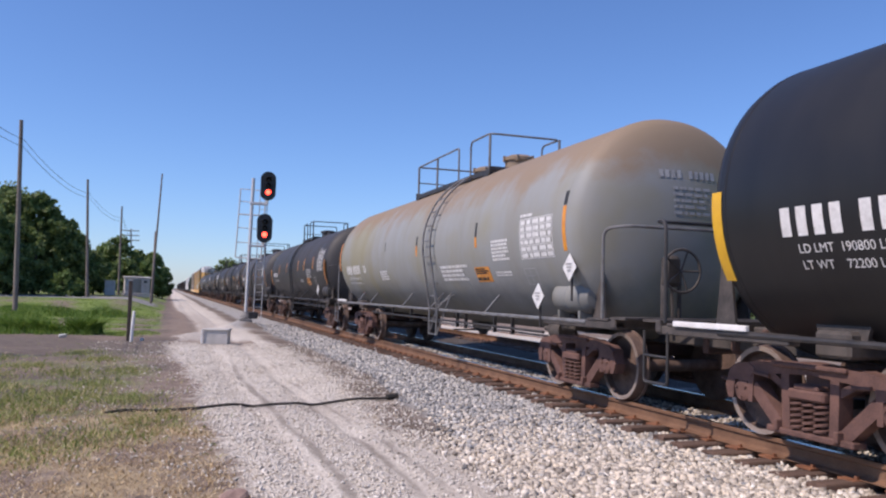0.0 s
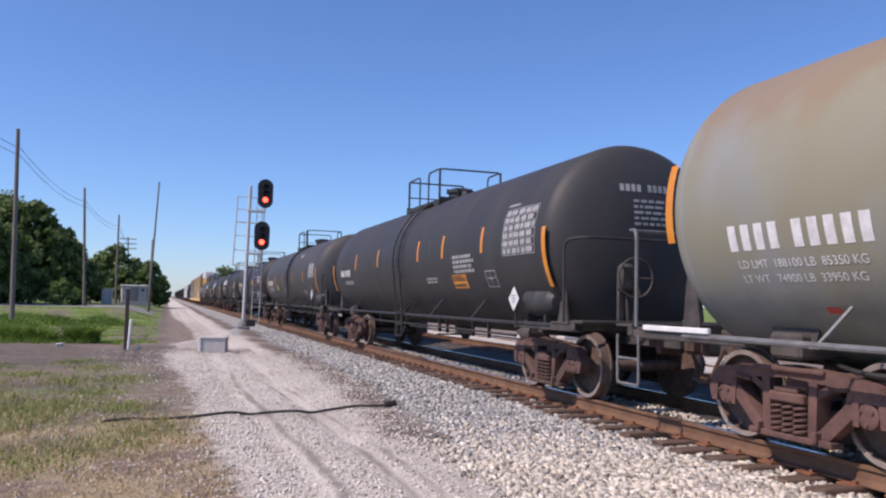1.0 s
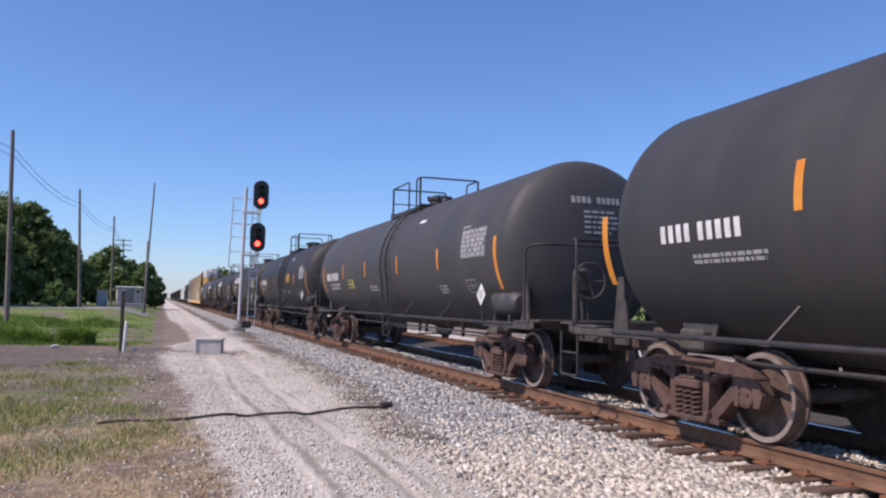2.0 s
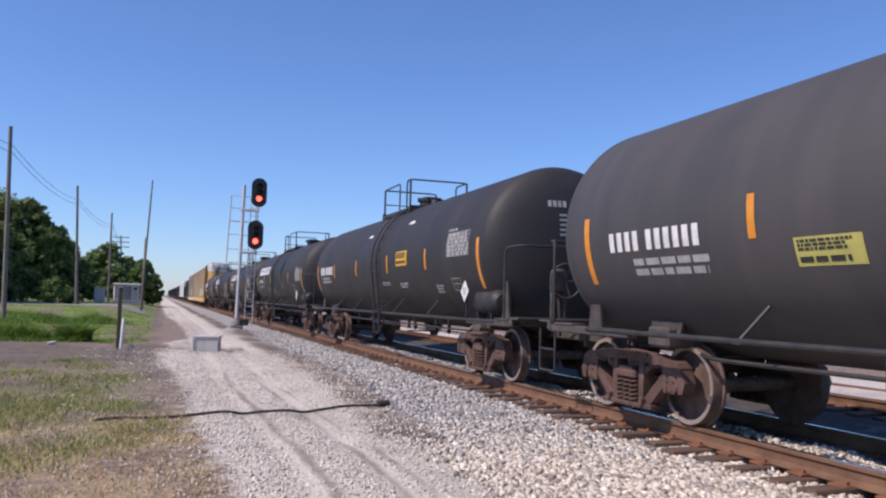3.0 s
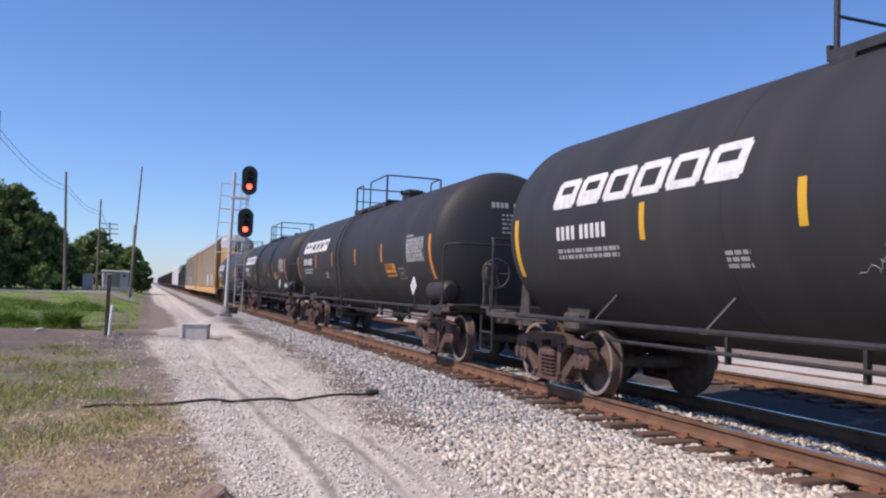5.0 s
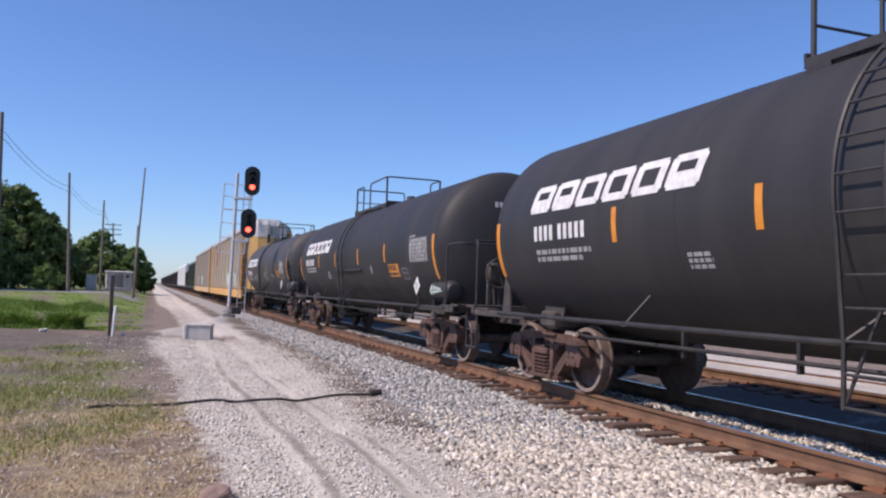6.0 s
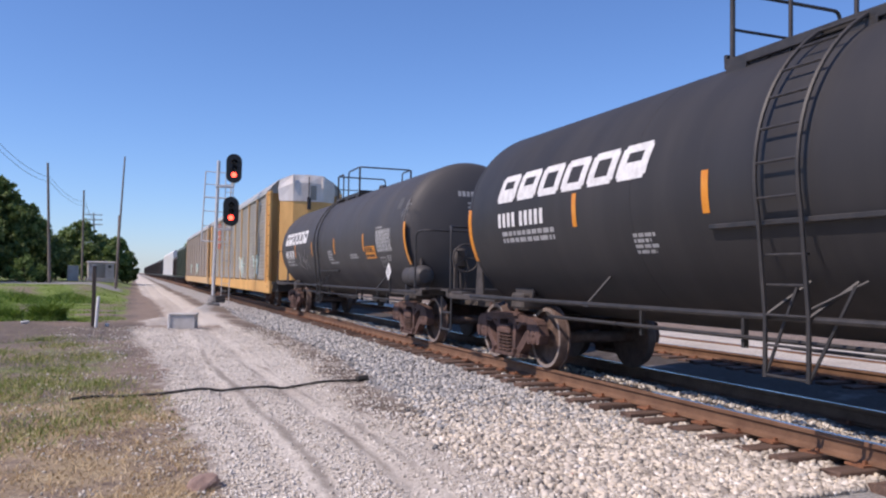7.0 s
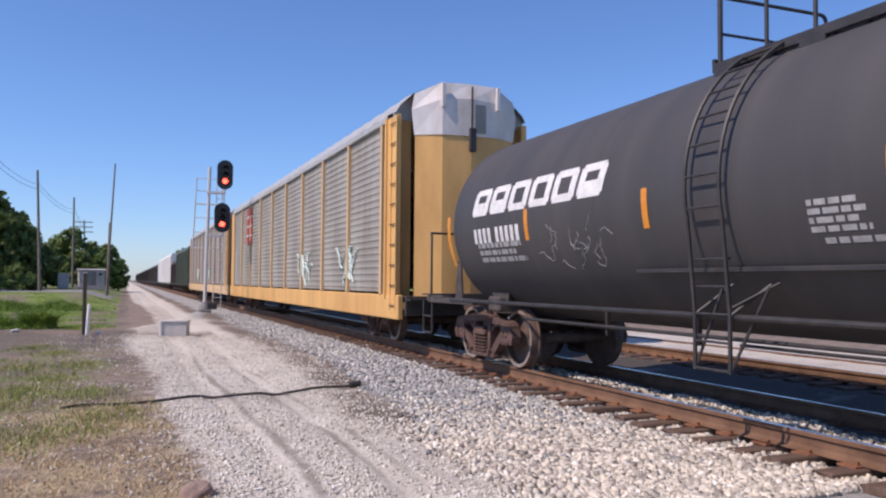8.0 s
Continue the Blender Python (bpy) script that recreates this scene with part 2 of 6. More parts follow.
def lathe(bm, profile, n=48, axis="y", c=(0, 0, 0)):
    """profile: (radius, place along the axis)."""
    rings = []
    for r, h in profile:
        if r < 1e-5:
            p = {"y": (0, h, 0), "x": (h, 0, 0), "z": (0, 0, h)}[axis]
            rings.append([bm.verts.new(Vector(p) + Vector(c))])
            continue
        ring = []
        for j in range(n):
            t = 2 * math.pi * j / n
            a, b = r * math.cos(t), r * math.sin(t)
            p = {"y": (a, h, b), "x": (h, a, b), "z": (a, b, h)}[axis]
            ring.append(bm.verts.new(Vector(p) + Vector(c)))
        rings.append(ring)
    for a, b in zip(rings, rings[1:]):
        for j in range(n):
            k = (j + 1) % n
            if len(a) == 1 and len(b) == 1:
                continue
            if len(a) == 1:
                bm.faces.new((a[0], b[j], b[k]))
            elif len(b) == 1:
                bm.faces.new((a[j], a[k], b[0]))
            else:
                bm.faces.new((a[j], a[k], b[k], b[j]))
    return bm


def slab(bm, outline, x0, x1):
    """A plate in the y-z plane from x0 to x1."""
    a = [bm.verts.new((x0, y, z)) for y, z in outline]
    b = [bm.verts.new((x1, y, z)) for y, z in outline]
    bm.faces.new(a)
    bm.faces.new(b[::-1])
    for i in range(len(a)):
        j = (i + 1) % len(a)
        bm.faces.new((a[i], b[i], b[j], a[j]))
    return bm


def numpy_mesh(name, verts, faces, mat):
    me = bpy.data.meshes.new(name)
    k = faces.shape[1]
    me.vertices.add(len(verts))
    me.vertices.foreach_set("co", np.ascontiguousarray(verts, np.float32).ravel())
    me.loops.add(faces.size)
    me.loops.foreach_set("vertex_index", np.ascontiguousarray(faces, np.int32).ravel())
    me.polygons.add(len(faces))
    me.polygons.foreach_set("loop_start", np.arange(0, faces.size, k, dtype=np.int32))
    me.update(calc_edges=True)
    me.materials.append(mat)
    return me


# ---- ground ----
RAIL = 0.30            # top of rail
TRACK_X = 6.61         # centre of the train's track
SECOND_X = 11.35       # centre of the empty second track


def smooth(a, b, x):
    t = np.clip((x - a) / (b - a), 0, 1)
    return t * t * (3 - 2 * t)


def wobble(x, y, s, seed):
    """Cheap smooth noise from sines, about -1 to 1."""
    r = np.random.RandomState(seed)
    v = 0
    for _ in range(5):
        a, k, p = r.uniform(0, 6.28), r.uniform(0.5, 1.6) / s, r.uniform(0, 6.28)
        v = v + np.sin((x * np.cos(a) + y * np.sin(a)) * k * 6.28 + p)
    return v / 3.2


def toe(y):
    """Where the ballast slope meets the road."""
    y = np.asarray(y, float)
    return np.interp(y, (6, 8.5, 12.5, 16, 22, 27, 40), (3.36, 3.42, 3.52, 3.72, 3.82, 3.6, 3.5)) + 0.13 * wobble(y * 0, y, 7, 3)


def verge_edge(y):
    """Where the gravel road gives way to the verge."""
    return np.interp(y, (5, 6.5, 8.4, 11, 16, 19, 23, 27, 31, 35, 50, 70, 235), (0.7, 0.66, 0.61, 0.5, 0.38, 0.28, -0.05, 0.1, 0.75, 1.0, 0.8, 0.5, 0.1))


def spit(x, y):
    """Low curved gravel bank between the vault and the signal mast, 0 to 1."""
    line = 27.0 + 2.9 * np.clip(x - 0.1, 0, 3) ** 1.1
    return np.exp(-((y - line) / (0.7 + 0.25 * np.clip(x, 0, 3))) ** 2) * smooth(-0.3, 0.6, x) * smooth(3.6, 2.9, x)


def height(x, y):
    x, y = np.asarray(x, float), np.asarray(y, float)
    z = 0.02 * wobble(x, y, 2.5, 1) + 0.01 * wobble(x, y, 0.7, 2)
    rut = np.exp(-((x - 1.15 - 0.1 * wobble(x * 0, y, 9, 5)) / 0.16) ** 2) + np.exp(-((x - 2.05 - 0.1 * wobble(x * 0, y, 9, 6)) / 0.16) ** 2)
    z = z - 0.03 * rut * smooth(-2, 4, y)
    t = toe(y)
    up = np.clip((x - t) / (5.2 - t), 0, 1) * 0.03
    down = smooth(8.0, 9.3, x) * 0.04
    z = np.where(x > t, z * 0.4 + up - down, z)
    z = z + 0.14 * smooth(5.93, 6.2, x) * smooth(7.32, 7.24, x) + 0.025 * wobble(x, y, 0.9, 44) * smooth(5.93, 6.1, x) * smooth(7.3, 7.2, x)
    z = z + smooth(9.2, 10.0, x) * 0.08 + smooth(10.62, 10.75, x) * 0.19
    z = z + 0.1 * spit(x, y)
    z = z + 0.25 * np.exp(-(((x - 3.3) / 0.7) ** 2 + ((y - 36) / 2.2) ** 2))
    z = z + 0.75 * smooth(44, 62, y) * smooth(0.2, -3.5, x)
    z = z + (0.05 * wobble(x, y, 5, 8) + 0.03) * smooth(-0.4, -2.5, x) * smooth(60, 20, y)
    return z


def steps(*runs):
    out = []
    for a, b, d in runs:
        out += list(np.arange(a, b - 1e-6, d))
    return np.array(out + [runs[-1][1]])


def ground():
    xs = steps((-2400, -400, 400), (-400, -100, 60), (-100, -20, 8), (-20, -6, 0.7), (-6, 0.6, 0.16), (0.6, 2.6, 0.05), (2.6, 6, 0.16), (6, 10.5, 0.35), (10.5, 10.9, 0.08), (10.9, 16, 0.5), (16, 40, 3), (40, 160, 20), (160, 400, 60), (400, 2400, 400))
    ys = steps((-400, -40, 90), (-40, 0, 4), (0, 4, 0.5), (4, 22, 0.16), (22, 50, 0.5), (50, 110, 2), (110, 300, 12), (300, 900, 75), (900, 3000, 350))
    X, Y = np.meshgrid(xs, ys)
    Z = height(X, Y)
    nx, ny = len(xs), len(ys)
    i = np.arange(nx * ny).reshape(ny, nx)
    faces = np.stack([i[:-1, :-1], i[:-1, 1:], i[1:, 1:], i[1:, :-1]], -1).reshape(-1, 4)
    mat, b = base("trackside_ground", 0.95)
    n, ln = links(mat)

    def layer(name):
        a = n.new("ShaderNodeAttribute")
        a.attribute_name = name
        return a.outputs["Fac"]
    big, mid, fine = noise_tex(mat, 0.5, 5), noise_tex(mat, 3.5, 6, rough=0.7), noise_tex(mat, 28, 4, rough=0.75)
    tiny = noise_tex(mat, 90, 3)

    def soft(name, k=0.9, a=0.42, b=0.58):
        v = math_node(mat, "ADD", layer(name), math_node(mat, "MULTIPLY", math_node(mat, "SUBTRACT", mid, 0.5), k))
        return ramp(mat, v, [(a, (0, 0, 0)), (b, (1, 1, 1))])
    speck = math_node(mat, "ADD", math_node(mat, "MULTIPLY", fine, 0.6), math_node(mat, "MULTIPLY", tiny, 0.4))
    soil = ramp(mat, math_node(mat, "ADD", math_node(mat, "MULTIPLY", mid, 0.5), math_node(mat, "MULTIPLY", speck, 0.5)), [(0.36, (0.1, 0.07, 0.052)), (0.52, (0.25, 0.19, 0.145)), (0.66, (0.43, 0.355, 0.28))])
    gravel = ramp(mat, speck, [(0.36, (0.27, 0.232, 0.19)), (0.5, (0.59, 0.54, 0.46)), (0.63, (0.8, 0.75, 0.66))])
    gravel = mix(mat, ramp(mat, big, [(0.45, (0, 0, 0)), (0.75, (0.45, 0.45, 0.45))]), gravel, soil)
    stone = ramp(mat, speck, [(0.34, (0.13, 0.125, 0.12)), (0.5, (0.33, 0.32, 0.3)), (0.66, (0.5, 0.48, 0.45))])
    green = ramp(mat, math_node(mat, "ADD", math_node(mat, "MULTIPLY", mid, 0.6), math_node(mat, "MULTIPLY", fine, 0.4)), [(0.35, (0.075, 0.115, 0.02)), (0.52, (0.16, 0.23, 0.04)), (0.68, (0.28, 0.32, 0.095))])
    straw = ramp(mat, speck, [(0.35, (0.24, 0.18, 0.1)), (0.52, (0.45, 0.35, 0.2)), (0.68, (0.6, 0.5, 0.33))])
    asphalt = ramp(mat, speck, [(0.3, (0.2, 0.195, 0.19)), (0.7, (0.3, 0.295, 0.285))])
    damp = ramp(mat, math_node(mat, "ADD", math_node(mat, "MULTIPLY", mid, 0.5), math_node(mat, "MULTIPLY", speck, 0.5)), [(0.36, (0.085, 0.065, 0.05)), (0.55, (0.17, 0.135, 0.105)), (0.7, (0.28, 0.235, 0.185))])
    c = mix(mat, soft("damp", 1.3, 0.2, 0.85), soil, damp)
    for name, colour in (("straw", straw), ("grass", green), ("gravel", gravel), ("stone", stone), ("asphalt", asphalt)):
        c = mix(mat, soft(name, 1.3, 0.2, 0.85) if name in ("straw", "grass") else soft(name, 1.9, 0.22, 0.78) if name == "gravel" else soft(name, 1.1, 0.34, 0.66), c, colour)
    # Near-black tone puts the train's shade into the bed, over real brown fouling.
    shade_tone = ramp(mat, speck, [(0.34, (0.03, 0.025, 0.021)), (0.5, (0.065, 0.053, 0.043)), (0.68, (0.15, 0.125, 0.1))])
    c = mix(mat, soft("foul_shade", 0.7, 0.3, 0.7), c, shade_tone)
    packed = ramp(mat, speck, [(0.3, (0.11, 0.09, 0.072)), (0.7, (0.29, 0.25, 0.205))])
    c = mix(mat, soft("berm", 1.2, 0.3, 0.85), c, damp)
    c = mix(mat, math_node(mat, "MULTIPLY", soft("rut", 0.9, 0.3, 0.75), 0.75), c, packed)
    ln(c, b.inputs["Base Color"])
    bump(mat, b, speck, 0.9, 0.03)
    me = numpy_mesh("ground", np.stack([X, Y, Z], -1).reshape(-1, 3), faces, mat)
    me.polygons.foreach_set("use_smooth", [True] * len(me.polygons))
    edge = verge_edge(Y) + 0.12 * wobble(X, Y, 4, 11) + 0.1 * wobble(X, Y, 1.1, 12)
    road = smooth(edge - 0.35, edge + 0.35, X) * (X < 9.6) + smooth(10.62, 10.7, X) * smooth(15.2, 13.8, X)
    back = smooth(27, 33, Y) * smooth(70, 45, Y) * smooth(3.4, 0.9, X) * smooth(-0.4, 0.6, X) * 0.5
    road = np.maximum(road, 1.2 * spit(X, Y))
    stone_m = smooth(toe(Y) - 0.35, toe(Y) + 0.35, X) * (X < 10.6)
    # Painted shade: from the near rail across to the second track.
    foul_shade = smooth(5.86, 5.95, X) * smooth(10.66, 10.6, X) * (0.8 + 0.2 * wobble(X, Y, 1.5, 47))
    stone_m = np.maximum(stone_m, np.exp(-(((X - 3.2) / 0.9) ** 2 + ((Y - 35.5) / 3) ** 2)))
    berm = np.exp(-((X - toe(Y) + 0.18) / 0.5) ** 2) * (0.85 + 0.4 * wobble(X, Y, 2.0, 19)) * (0.35 + 0.65 * smooth(7.5, 10, Y))
    wear = np.clip(berm, 0, 1) 
    rut = 0
    for rx, rw, rk in ((1.05, 0.05, 0.35), (1.38, 0.08, 0.9), (1.62, 0.04, 0.3), (1.98, 0.06, 0.75), (2.2, 0.06, 0.7), (2.45, 0.05, 0.4)):
        rut = rut + rk * np.exp(-((X - rx - 0.12 * wobble(X * 0, Y, 9, 5)) / rw) ** 2)
    rut = np.clip(rut, 0, 1) * smooth(24, 15, Y) * (0.85 + 0.25 * wobble(X, Y, 2.5, 20))
    cross = np.exp(-((Y - 25.8 + 0.25 * X) / 1.6) ** 2)
    grass = smooth(0.0, -0.6, X) * smooth(28, 30, Y + 1.3 * wobble(X, Y, 1.7, 53)) * np.clip(0.7 + 0.7 * wobble(X, Y, 5, 33), 0, 1)
    damp = np.clip(0.55 + 0.5 * wobble(X, Y, 3.2, 27) + 0.75 * np.exp(-((Y - 24.0 + 0.2 * X) / 2.6) ** 2), 0, 1) * smooth(0.6, -0.2, X) * smooth(7, 11, Y)
    near = np.clip(0.2 + 0.8 * wobble(X, Y, 2.4, 15), 0, 0.75) * smooth(0.2, -0.6, X) * smooth(9, 11.5, Y) * smooth(24, 20, Y) * 0.8
    grass = np.maximum(np.maximum(grass, near), smooth(18.2, 20.5, X)) * (1 - cross * 0.9)
    straw_m = np.clip(0.42 + 0.4 * wobble(X, Y, 2.2, 17), 0, 1) * smooth(0.9, 0.3, X) * smooth(14, 10, Y)
    lane = smooth(60, 64, Y) * smooth(76, 72, Y) * smooth(0.0, -2, X) * (X > -60)
    for name, v in (("gravel", np.clip(road, 0, 1) - back - wear - 0.7 * cross * (X < 2.6)), ("stone", stone_m), ("grass", grass), ("straw", straw_m), ("asphalt", lane), ("rut", rut), ("damp", damp), ("foul_shade", foul_shade), ("berm", berm * 0.95)):
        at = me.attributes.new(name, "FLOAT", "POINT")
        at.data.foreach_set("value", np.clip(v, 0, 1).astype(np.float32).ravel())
    ob = new("ground", me)
    return tagged(ob, "gravel service road between ballast slope and weedy grass verge", "ground", kind="structure")


ground()

RAIL_SHAPE = [(-0.076, 0), (0.076, 0), (0.076, 0.012), (0.02, 0.03), (0.011, 0.05), (0.011, 0.125), (0.036, 0.14), (0.037, 0.174), (0.03, 0.181),
              (-0.03, 0.181), (-0.037, 0.174), (-0.036, 0.14), (-0.011, 0.125), (-0.011, 0.05), (-0.02, 0.03), (-0.076, 0.012)]


def rail_mesh(y0, y1):
    bm = bmesh.new()
    a = [bm.verts.new((x, y0, z)) for x, z in RAIL_SHAPE]
    b = [bm.verts.new((x, y1, z)) for x, z in RAIL_SHAPE]
    bm.faces.new(a)
    bm.faces.new(b[::-1])
    top = None
    for i in range(len(a)):
        j = (i + 1) % len(a)
        f = bm.faces.new((a[i], b[i], b[j], a[j]))
        if i == 8:
            top = f
    top.material_index = 1
    me = finish(bm, RAIL_SIDE)
    me.materials.append(RAIL_TOP)
    return me


def tie_meshes(rnd):
    out = []
    for _ in range(5):
        bm = box(bmesh.new(), (0, 0, 0), (2.6, 0.225, 0.17), 0.012)
        for v in bm.verts:
            v.co += Vector((rnd.uniform(-0.02, 0.02), rnd.uniform(-0.008, 0.008), rnd.uniform(-0.006, 0.006)))
        out.append(finish(bm, TIE))
    return out


def track(name, cx, label, near, polished):
    rnd = random.Random(4 + int(cx))
    root = tagged(new(name), label, "railway track", kind="structure")
    root.location = (cx, 0, 0)
    rail = rail_mesh(-120, 1600)
    for x in (-0.754, 0.754):
        part("rail", rail, None, root, "rust-brown rail with a polished head" if polished else "rusty rail", pose(x, 0, RAIL - 0.181))
    ties = tie_meshes(rnd)
    top = RAIL - 0.19
    y = -6.0
    far = []
    while y < 330:
        dx, dz, turn = rnd.uniform(-0.07, 0.07), rnd.uniform(-0.012, 0.006), rnd.uniform(-1.2, 1.2)
        if y < near:
            part("railway_tie", rnd.choice(ties), None, root, "", pose(dx, y, top - 0.085 + dz, 0, 0, turn))
        else:
            far.append((dx, y, top - 0.085 + dz))
        y += 0.5 + rnd.uniform(-0.05, 0.05)
    c = np.array([[sx * 1.3, sy * 0.112, sz * 0.085] for sx in (-1, 1) for sy in (-1, 1) for sz in (-1, 1)])
    q = np.array([[0, 1, 3, 2], [4, 6, 7, 5], [0, 4, 5, 1], [2, 3, 7, 6], [0, 2, 6, 4], [1, 5, 7, 3]])
    f = np.array(far)
    v = (f[:, None] + c[None]).reshape(-1, 3)
    fc = (np.arange(len(f))[:, None, None] * 8 + q[None]).reshape(-1, 4)
    tagged(part("far_ties", numpy_mesh("far_ties", v, fc, TIE), None, root), kind="stuff")
    bm = bmesh.new()
    for k in range(80):
        for s in (-1, 1):
            py = -6 + k * 0.5
            box(bm, (s * 0.754, py, top + 0.006), (0.34, 0.19, 0.02))
            for e in (-1, 1):
                box(bm, (s * 0.754 + e * 0.1, py + e * 0.05, top + 0.03), (0.03, 0.03, 0.035))
    tagged(part("tie_plates", bm, PLATE, root, "rust-orange tie plates and spikes"), kind="stuff")
    return root


track("railway_track", TRACK_X, "railway track of rusty rails on weathered timber ties", 75, True)
track("siding_track", SECOND_X, "empty second railway track with red-brown rusty rails", 45, False)

def stones(name, label, n, place, sizes, mat, seed):
    """Many small faceted stones as one mesh."""
    r = np.random.RandomState(seed)
    bv = np.array([[i, j, k] for i in (-1, 1) for j in (-1, 1) for k in (-1, 1)], float) * 0.8
    bf = np.array([[0, 1, 3, 2], [4, 6, 7, 5], [0, 4, 5, 1], [2, 3, 7, 6], [0, 2, 6, 4], [1, 5, 7, 3]])
    x, y = place(r, n)
    n = len(x)
    z = height(x, y)
    s = r.uniform(sizes[0], sizes[1], n) * (0.7 + 0.6 * r.rand(n))
    shape = (bv[None] + r.uniform(-0.42, 0.42, (n, len(bv), 3))) * r.uniform(0.5, 1.2, (n, 1, 3))
    a, b = r.uniform(0, 6.28, n), r.uniform(-1.6, 1.6, n)
    ca, sa, cb, sb = np.cos(a), np.sin(a), np.cos(b), np.sin(b)
    p = shape * s[:, None, None]
    px, py, pz = p[..., 0], p[..., 1], p[..., 2] * 0.8
    py, pz = py * cb[:, None] - pz * sb[:, None], py * sb[:, None] + pz * cb[:, None]
    px, py = px * ca[:, None] - py * sa[:, None], px * sa[:, None] + py * ca[:, None]
    lift = r.uniform(0.0, 0.8, n) * s
    v = np.stack([px + x[:, None], py + y[:, None], pz + (z + lift)[:, None]], -1).reshape(-1, 3)
    f = (np.arange(n)[:, None, None] * len(bv) + bf[None]).reshape(-1, 4)
    return tagged(new(name, numpy_mesh(name, v, f, mat)), label, "gravel", kind="stuff")


def on_ballast(r, n, far=True):
    y = 4.6 + 34 * r.rand(n) ** 2.0
    t = toe(y)
    x = t - 0.6 + (5.9 - t + 0.6) * r.rand(n) ** 0.9
    far_y = smooth(7.5, 10.5, y)
    keep = (x > t + (0.05 + 0.3 * abs(r.randn(n))) * far_y - 0.3 * abs(r.randn(n)) * (1 - far_y)) & ~((x > TRACK_X - 0.85) & (x < TRACK_X - 0.66))
    keep &= (y + 0.8 * x > 12.0 + 1.5 * r.randn(n)) == far
    return x[keep], y[keep]


def on_bed(r, n):
    y = 4.5 + 30 * r.rand(n) ** 1.7
    x = r.uniform(6.1, 6.8, n)
    # Pale stones stop where the train's shade begins, so the strip reads sunlit.
    keep = (x > 6.35 + 0.2 * wobble(x, y, 1.2, 48)) | (r.rand(n) < 0.3)
    return x[keep], y[keep]


def on_soil(r, n):
    y = 6.0 + 20 * r.rand(n) ** 1.3
    x = verge_edge(y) + 0.25 - 2.2 * r.rand(n) ** 2.2
    keep = wobble(x, y, 1.3, 51) + 0.6 * r.randn(n) > 0
    return x[keep], y[keep]


def on_bank(r, n):
    y = 8.0 + 16 * r.rand(n) ** 1.2
    x = toe(y) + 0.1 - 0.9 * r.rand(n)
    return x, y


def on_road(r, n):
    y = 5.0 + 20 * r.rand(n) ** 2.2
    x = r.uniform(0.2, 3.8, n)
    keep = (abs(x - 1.38) > 0.12 * r.rand(n)) & (abs(x - 2.1) > 0.2 * r.rand(n)) & (x > verge_edge(y) + 0.1 + 0.2 * wobble(x, y, 2, 26)) & (x < toe(y) + 0.2 - 0.9 * r.rand(n) * smooth(7, 10, y))
    for rx in (1.38, 1.98, 2.2, 2.45):
        keep &= abs(x - rx - 0.12 * wobble(x * 0, y, 9, 5)) > 0.1 * r.rand(n)
    return x[keep], y[keep]


stones("ballast_stones", "pale grey crushed limestone ballast heaped along the track", 95000, on_ballast, (0.013, 0.031), STONE, 21)
stones("fresh_ballast_stones", "cream crushed limestone ballast beside the ties", 95000, lambda r, n: on_ballast(r, n, False), (0.013, 0.032), STONE_WARM, 24)
stones("bed_stones", "crushed fouled stone between the rails", 9000, on_bed, (0.012, 0.026), CRIB, 22)
stones("verge_pebbles", "scattered small stones on the bare soil of the verge", 7000, on_soil, (0.006, 0.016), PEBBLE, 26)
stones("bank_stones", "stray ballast stones in the dirt at the foot of the slope", 1100, on_bank, (0.009, 0.022), CRIB, 27)
stones("road_pebbles", "small loose pebbles on the gravel road", 34000, on_road, (0.005, 0.015), PEBBLE, 23)


# ---- the train ----
SHELL = {"r": 1.5, "z": 2.29, "ends": (-7.35, 7.35)}     # shell radius and its axis above the rail, for the car being built
SPEED = 17.42                     # metres a second, towards -Y
CACHE = {}


def cached(key, build, mat, smooth=False):
    if key not in CACHE:
        CACHE[key] = finish(build(bmesh.new()), mat, smooth, key.split("|")[0])
    return CACHE[key]


def wheel_bm(bm):
    lathe(bm, [(0.0, -0.03), (0.12, -0.05), (0.14, 0.02), (0.3, 0.05), (0.385, 0.035), (0.395, -0.045), (0.45, -0.05), (0.457, -0.03), (0.462, 0.065), (0.487, 0.075), (0.485, 0.1), (0.39, 0.1), (0.3, 0.085), (0.14, 0.06), (0.0, 0.06)], 36, "x")
    return bm


def rim_bm(bm):
    return lathe(bm, [(0.398, -0.052), (0.447, -0.056), (0.449, -0.048), (0.398, -0.044), (0.398, -0.052)], 36, "x")


def axle_bm(bm):
    return tube(bm, [(-0.98, 0, 0), (0.98, 0, 0)], 0.085, 12)


def cap_bm(bm):
    lathe(bm, [(0.0, -0.05), (0.07, -0.05), (0.11, -0.03), (0.115, 0.06), (0.0, 0.06)], 14, "x")
    for k in range(3):
        a = k * 2.094 + 0.5
        tube(bm, [(-0.065, 0.07 * math.cos(a), 0.07 * math.sin(a)), (-0.03, 0.07 * math.cos(a), 0.07 * math.sin(a))], 0.016, 6)
    return bm


